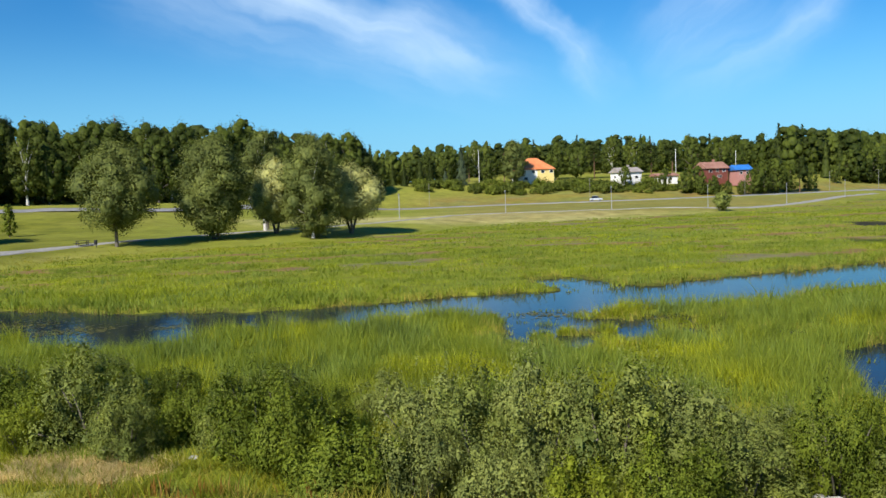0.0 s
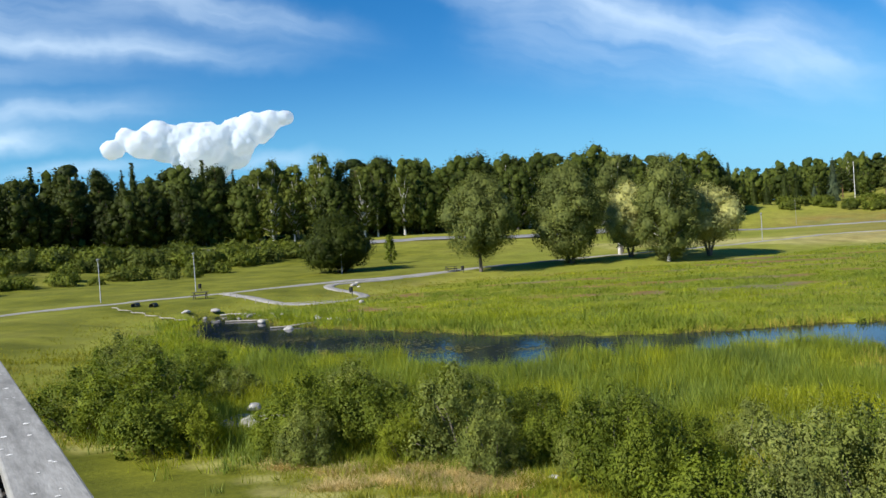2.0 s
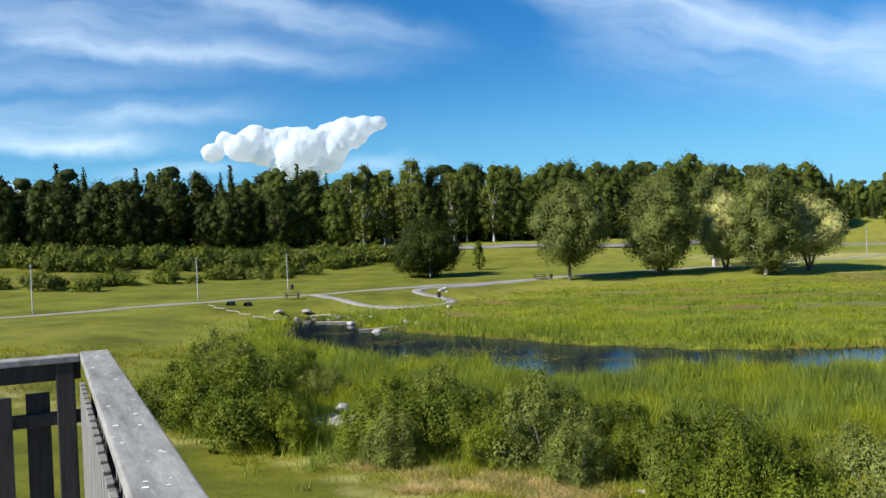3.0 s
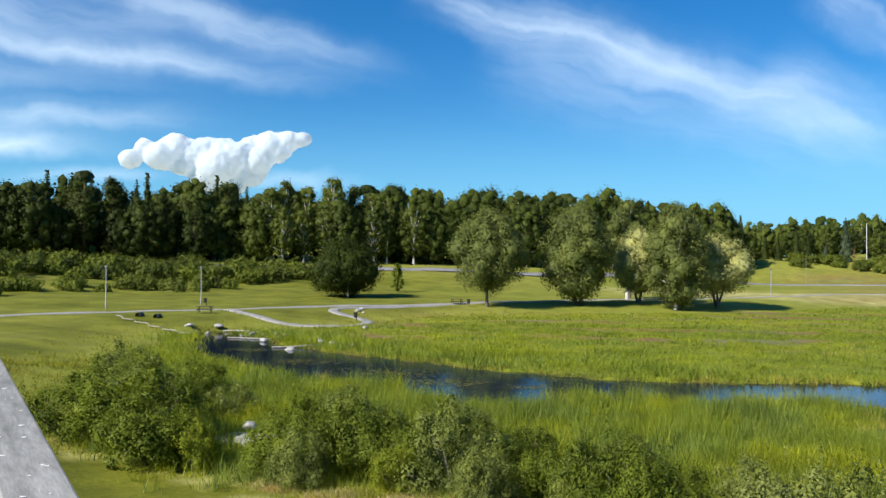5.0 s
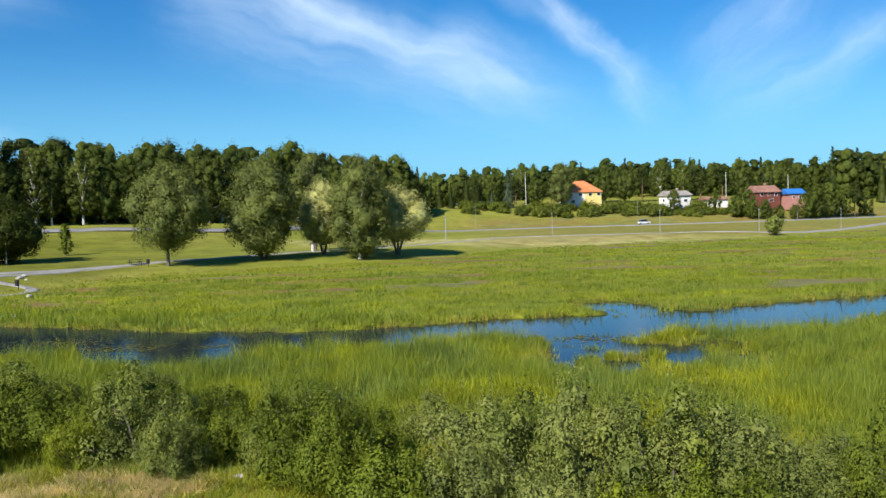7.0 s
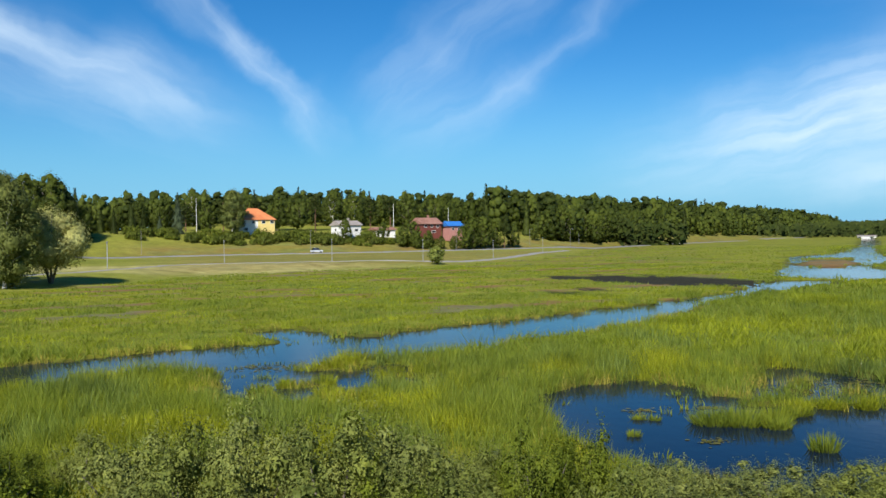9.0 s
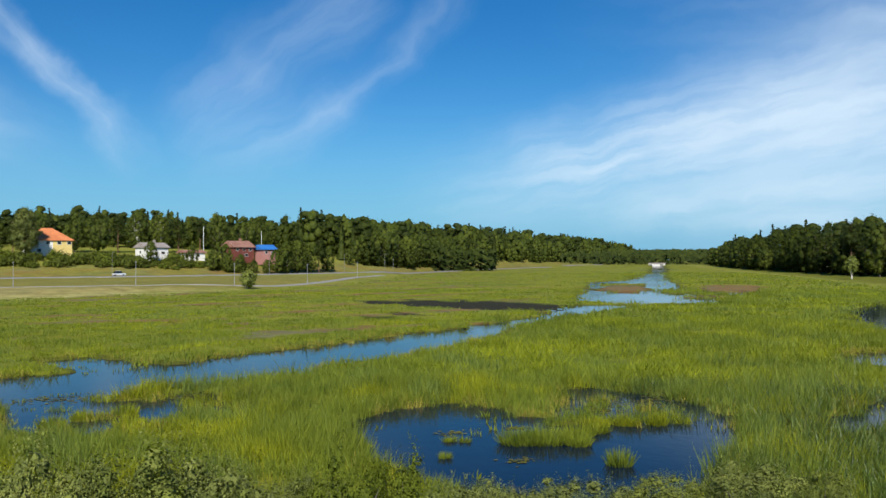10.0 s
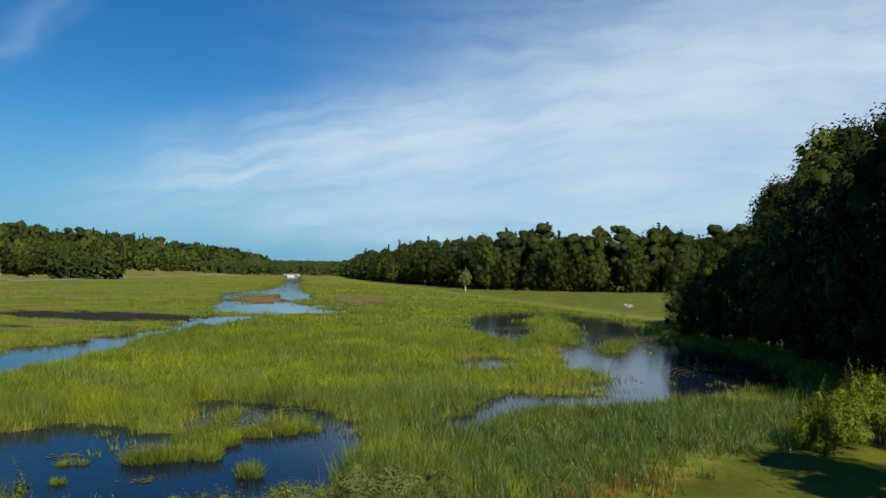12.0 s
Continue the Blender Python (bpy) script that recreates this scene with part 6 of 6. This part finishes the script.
house("house", 36.8, 347, .12, (14.5, 11, 6.4), PAINT_WHITE, TILE_ORANGE, 4.6, "hip", [(-5.5, 5.5, 1.6, 1.4, "front"), (-1.0, 5.5, 1.4, 1.3, "front"), (2.8, 5.5, 1.5, 1.3, "front"), (6.2, 5.5, 1.5, 1.3, "front"), (-4, 2.8, 1.6, 1.3, "front")],
      "white and yellow house under an orange tiled hip roof", other_wall=PAINT_YELLOW, chimney=False)
house("house", 72.4, 340, .35, (9.6, 7.0, 5.4), PAINT_WHITE, ROOF_GREY, 1.9, "gable", [(-3, 3.4, 1.4, 1.1, "front"), (2.5, 3.4, 1.6, 1.1, "front"), (0, 3.6, 1.2, 1.1, "side")],
      "low white house with a shallow brown-grey roof")
house("house", 88, 343, .2, (8.5, 6, 3.8), PAINT_WHITE, TILE_BROWN, 1.1, "gable", [(-2, 2.6, 1.2, 1.0, "front"), (1.5, 2.6, 1.0, 1.0, "front")], "small white outbuilding with a brown roof", chimney=False)
house("house", 106, 341, .3, (9.5, 8, 6.3), PAINT_RED, TILE_BROWN, 2.6, "gable", [(-3, 5.4, 1.4, 1.2, "front"), (0, 5.4, 1.2, 1.2, "front"), (3, 5.4, 1.4, 1.2, "front"), (1, 3.2, 2.0, 1.0, "front")], "dark red wooden house with a brown roof and chimney", sink=.2)
house("house", 116.5, 339, .2, (6.5, 6, 6.0), PAINT_PINK, PAINT_BLUE, 2.0, "gable", [(-1.2, 4.8, 1.2, 1.1, "front"), (1.4, 4.8, 1.0, 1.1, "front")], "dusty pink house with a bright blue roof", chimney=False, sink=-.3)
house("hall", 600, 614, -.75, (15, 8, 3.0), PAINT_WHITE, ROOF_GREY, .9, "gable", [(-6, 1.9, 3, 1.0, "front"), (4, 1.9, 3, 1.0, "front")], "long white hall at the far end of the valley", chimney=False)


# ---------------------------------------------------------------- vehicles
def car(x, y, turn, paint, label, tall=1.5, long=4.3):
    thing = empty("car", Matrix.Translation((x, y, float(ground(x, y)) + .29)) @ Matrix.Rotation(turn, 4, "Z"))
    tagged(thing, label, "car")
    bm = bmesh.new()
    box(bm, (long, 1.75, .62), (0, 0, .58), 0, .12)
    part("body", bm, paint, thing)
    bm = bmesh.new()
    made = box(bm, (long * .62, 1.6, tall - .8), (-long * .06, 0, .85 + (tall - .8) / 2))
    for v in made["verts"]:
        if v.co.z > 1.0:
            v.co.x = v.co.x * .72 - .1
            v.co.y *= .86
    bmesh.ops.bevel(bm, geom=bm.edges[:], offset=.06, segments=2, affect="EDGES")
    part("cabin", bm, PANE, thing, "dark glass cabin")
    bm = bmesh.new()
    box(bm, (long * .42, 1.36, .05), (-long * .06 - .08, 0, tall + .06), 0, .02)
    part("roof", bm, paint, thing)
    for sx in (-1, 1):
        for sy in (-1, 1):
            bm = bmesh.new()
            bmesh.ops.create_cone(bm, cap_ends=True, segments=18, radius1=.32, radius2=.32, depth=.2, matrix=Matrix.Translation((sx * long * .31, sy * .8, .32)) @ Matrix.Rotation(math.pi / 2, 4, "X"))
            w = part("wheel", bm, RUBBER, thing)
            bm = bmesh.new()
            bmesh.ops.create_cone(bm, cap_ends=True, segments=12, radius1=.19, radius2=.19, depth=.03, matrix=Matrix.Translation((sx * long * .31, sy * .91, .32)) @ Matrix.Rotation(math.pi / 2, 4, "X"))
            part("rim", bm, GALVANISED, w)


car(53.0, 298.0, .03, CAR_SILVER, "small silver car on the valley road", 1.65, 4.2)
car(-104, 173.6, .55, CAR_WHITE, "white van on the road beside the oak", 2.1, 5.0)


# ---------------------------------------------------------------- stones, logs, benches
def stone(seed, mat):
    rng = np.random.RandomState(seed)
    bm = bmesh.new()
    bmesh.ops.create_icosphere(bm, subdivisions=3, radius=.5)
    off = Vector(rng.uniform(-20, 20, 3))
    for v in bm.verts:
        n = noise.noise(v.co * 1.7 + off) * .34 + noise.noise(v.co * 4.1 + off) * .12
        v.co *= 1 + n
        v.co.z *= .72
        v.co.z = max(v.co.z, -.22)
    me = bpy.data.meshes.new("stone")
    bm.to_mesh(me)
    bm.free()
    me.materials.append(mat)
    return new("stone", me)


def build_stones():
    rng = np.random.RandomState(91)
    models = [stone(k, m) for k, m in ((1, STONE_PALE), (2, STONE), (3, STONE_PALE), (4, STONE))]
    used = [False] * 4
    shore = [(-56.5, 68.2, 1.0), (-54.5, 70.1, 1.2), (-53.2, 66.8, .9), (-43.6, 62.2, 1.1), (-37.5, 57.0, 1.3), (-37.9, 62.2, .9), (-38.8, 63.2, .7), (-36.4, 61.5, .7), (-52.6, 95.0, 1.1), (-53.5, 97.5, .9), (-51.4, 94.2, .6),
             (-42.1, 77.5, .9), (-41.5, 64.5, .8), (-39.8, 65, .6), (-47.5, 66, .9), (-49.2, 67.6, .7), (-45.0, 64.0, .6), (-34.0, 60.4, .6), (-50.4, 65.2, .6), (157.9, 69.1, 1.6), (160, 71, 1.3), (155.5, 68.4, 1.1)]
    for k in range(26):
        f = rng.uniform(0, 1)
        shore.append((-54 + 20 * f + rng.normal(0, .8), 68 - 8 * f + rng.normal(0, 1.2) + 1.5, rng.uniform(.25, .6)))
    pile = [(-19.3, 26.0, .95), (-18.8, 25.7, .85), (-18.9, 26.4, .7), (-18.3, 26.2, .8), (-19.6, 25.4, .7), (-18.4, 25.5, .6), (-17.8, 26.5, .9), (-7.9, 26.4, .8), (-6.3, 21.2, .2), (7.3, 16.2, .7), (6.4, 15.9, .5), (7.9, 16.6, .45), (5.6, 15.4, .3)]
    for spots, label, group in ((shore, "pale boulder at the stream's shore", "shore stones"), (pile, "grey-white stone half hidden in the grass", "stones by the bushes")):
        for x, y, s in spots:
            k = rng.randint(4)
            z = max(float(ground(x, y)), -.15)
            m = Matrix.Translation((x, y, z + .1 * s)) @ Matrix.Rotation(rng.uniform(0, 6.28), 4, "Z")
            if used[k]:
                o = copy_thing(models[k], m)
            else:
                o, used[k] = models[k], True
                o.matrix_basis = m
            s = s * (.62 if group == "shore stones" else 1.0)
            o.scale = (s * rng.uniform(1, 1.5), s, s * rng.uniform(.75, 1.1))
            tagged(o, label, "stone", group)
    top = copy_thing(models[0], Matrix.Translation((-18.8, 26.0, .75)))
    top.scale = (.5, .45, .5)
    tagged(top, "whitish stone on top of a stone pile", "stone", "stones by the bushes")


build_stones()


def log(points, radius, label, name="log"):
    v, q, t = tube(points, [radius] * len(points), 7)
    tagged(new(name, mesh_of(name, v, q, t, WOOD_LOG, True)), label, "log")


def shore_line(x0, y0, x1, y1, n, wave, lift):
    f = np.linspace(0, 1, n)
    nx, ny = -(y1 - y0), x1 - x0
    l = math.hypot(nx, ny)
    xs, ys = x0 + (x1 - x0) * f + nx / l * np.sin(f * n * 1.1) * wave, y0 + (y1 - y0) * f + ny / l * np.sin(f * n * 1.1) * wave
    return [(x, y, max(float(ground(x, y)), 0) + lift) for x, y in zip(xs, ys)]


log(shore_line(-65, 67.3, -52.4, 63.2, 30, .3, .2), .055, "wavy bleached log fence across the grass", "log_fence")
log(shore_line(-53.5, 69.6, -48.5, 68.4, 4, .05, .08), .07, "bleached log lying in the shallows")
log(shore_line(-48.4, 63.6, -44.0, 63.8, 4, .05, .07), .06, "bleached log lying in the shallows")
log(shore_line(-39.6, 57.6, -36.2, 59.4, 4, .05, .07), .06, "bleached log lying in the shallows")


def picnic_table(x, y, turn):
    table = empty("picnic_table", at_ground(x, y, turn))
    tagged(table, "weathered wooden picnic table with fixed benches", "picnic table", "picnic tables")
    for name, size, at in (("tabletop", (1.8, .75, .05), (0, 0, .74)), ("bench", (1.8, .26, .05), (0, .68, .44)), ("bench", (1.8, .26, .05), (0, -.68, .44))):
        bm = bmesh.new()
        box(bm, size, at, 0, .01)
        part(name, bm, WOOD_DARK_SHADED, table)
    for sx in (-.65, .65):
        for sy in (-1, 1):
            bm = bmesh.new()
            made = box(bm, (.06, .1, .78), (sx, sy * .3, .36))
            for v in made["verts"]:
                v.co.y += sy * (.72 - v.co.z) * .35
            part("leg", bm, WOOD_DARK_SHADED, table)
        bm = bmesh.new()
        box(bm, (.05, 1.6, .1), (sx, 0, .42))
        part("cross_beam", bm, WOOD_DARK_SHADED, table)


picnic_table(-62.0, 77.4, .5)
picnic_table(-47.6, 115.0, .7)


def bin_post(x, y, label):
    thing = empty("litter_bin", at_ground(x, y))
    tagged(thing, label, "bin", "litter bins")
    bm = bmesh.new()
    box(bm, (.07, .07, 1.1), (0, 0, .5), 0, .01)
    part("post", bm, WOOD_DARK_SHADED, thing)
    bm = bmesh.new()
    bmesh.ops.create_cone(bm, cap_ends=True, segments=14, radius1=.2, radius2=.24, depth=.6, matrix=Matrix.Translation((0, -.22, .72)))
    part("bucket", bm, BLACK, thing)


bin_post(-47.6, 85.6, "black litter bin on a post by the loop path")
bin_post(-74.0, 92.6, "black litter bin beside a lamp post")
bin_post(-45.2, 113.6, "dark litter bin near the picnic table")


def culvert(x, y):
    thing = empty("culvert_pipe", at_ground(x, y, .4))
    tagged(thing, "black culvert pipe mouth below the footpath", "pipe", "culvert pipes")
    bm = bmesh.new()
    bmesh.ops.create_cone(bm, cap_ends=False, segments=18, radius1=.28, radius2=.28, depth=1.2, matrix=Matrix.Translation((0, 0, .1)) @ Matrix.Rotation(math.pi / 2, 4, "X"))
    bmesh.ops.solidify(bm, geom=bm.faces[:], thickness=.04)
    part("barrel", bm, BLACK, thing)


culvert(-62.4, 70.4)
culvert(-64.2, 69.8)


def rope_fence():
    """Low posts with a rail along the loop path."""
    fence = empty("low_fence")
    tagged(fence, "low wooden post fence along the loop path", "fence")
    line = spline([(-61, 80.2), (-56, 77.2), (-50, 75.2), (-45.2, 77)], 1.7)
    me = mesh_of("post", *tube([(0, 0, -.2), (0, 0, .5)], [.04, .035], 6)[:2], None, WOOD_LOG)
    for x, y in line:
        o = part_mesh("post", me, fence)
        o.location = (x, y, float(ground(x, y)))
    pts = [(x, y, float(ground(x, y)) + .42) for x, y in line]
    v, q, t = tube(pts, [.018] * len(pts), 5)
    part_mesh("rail", mesh_of("rail", v, q, t, WOOD_LOG), fence)


rope_fence()
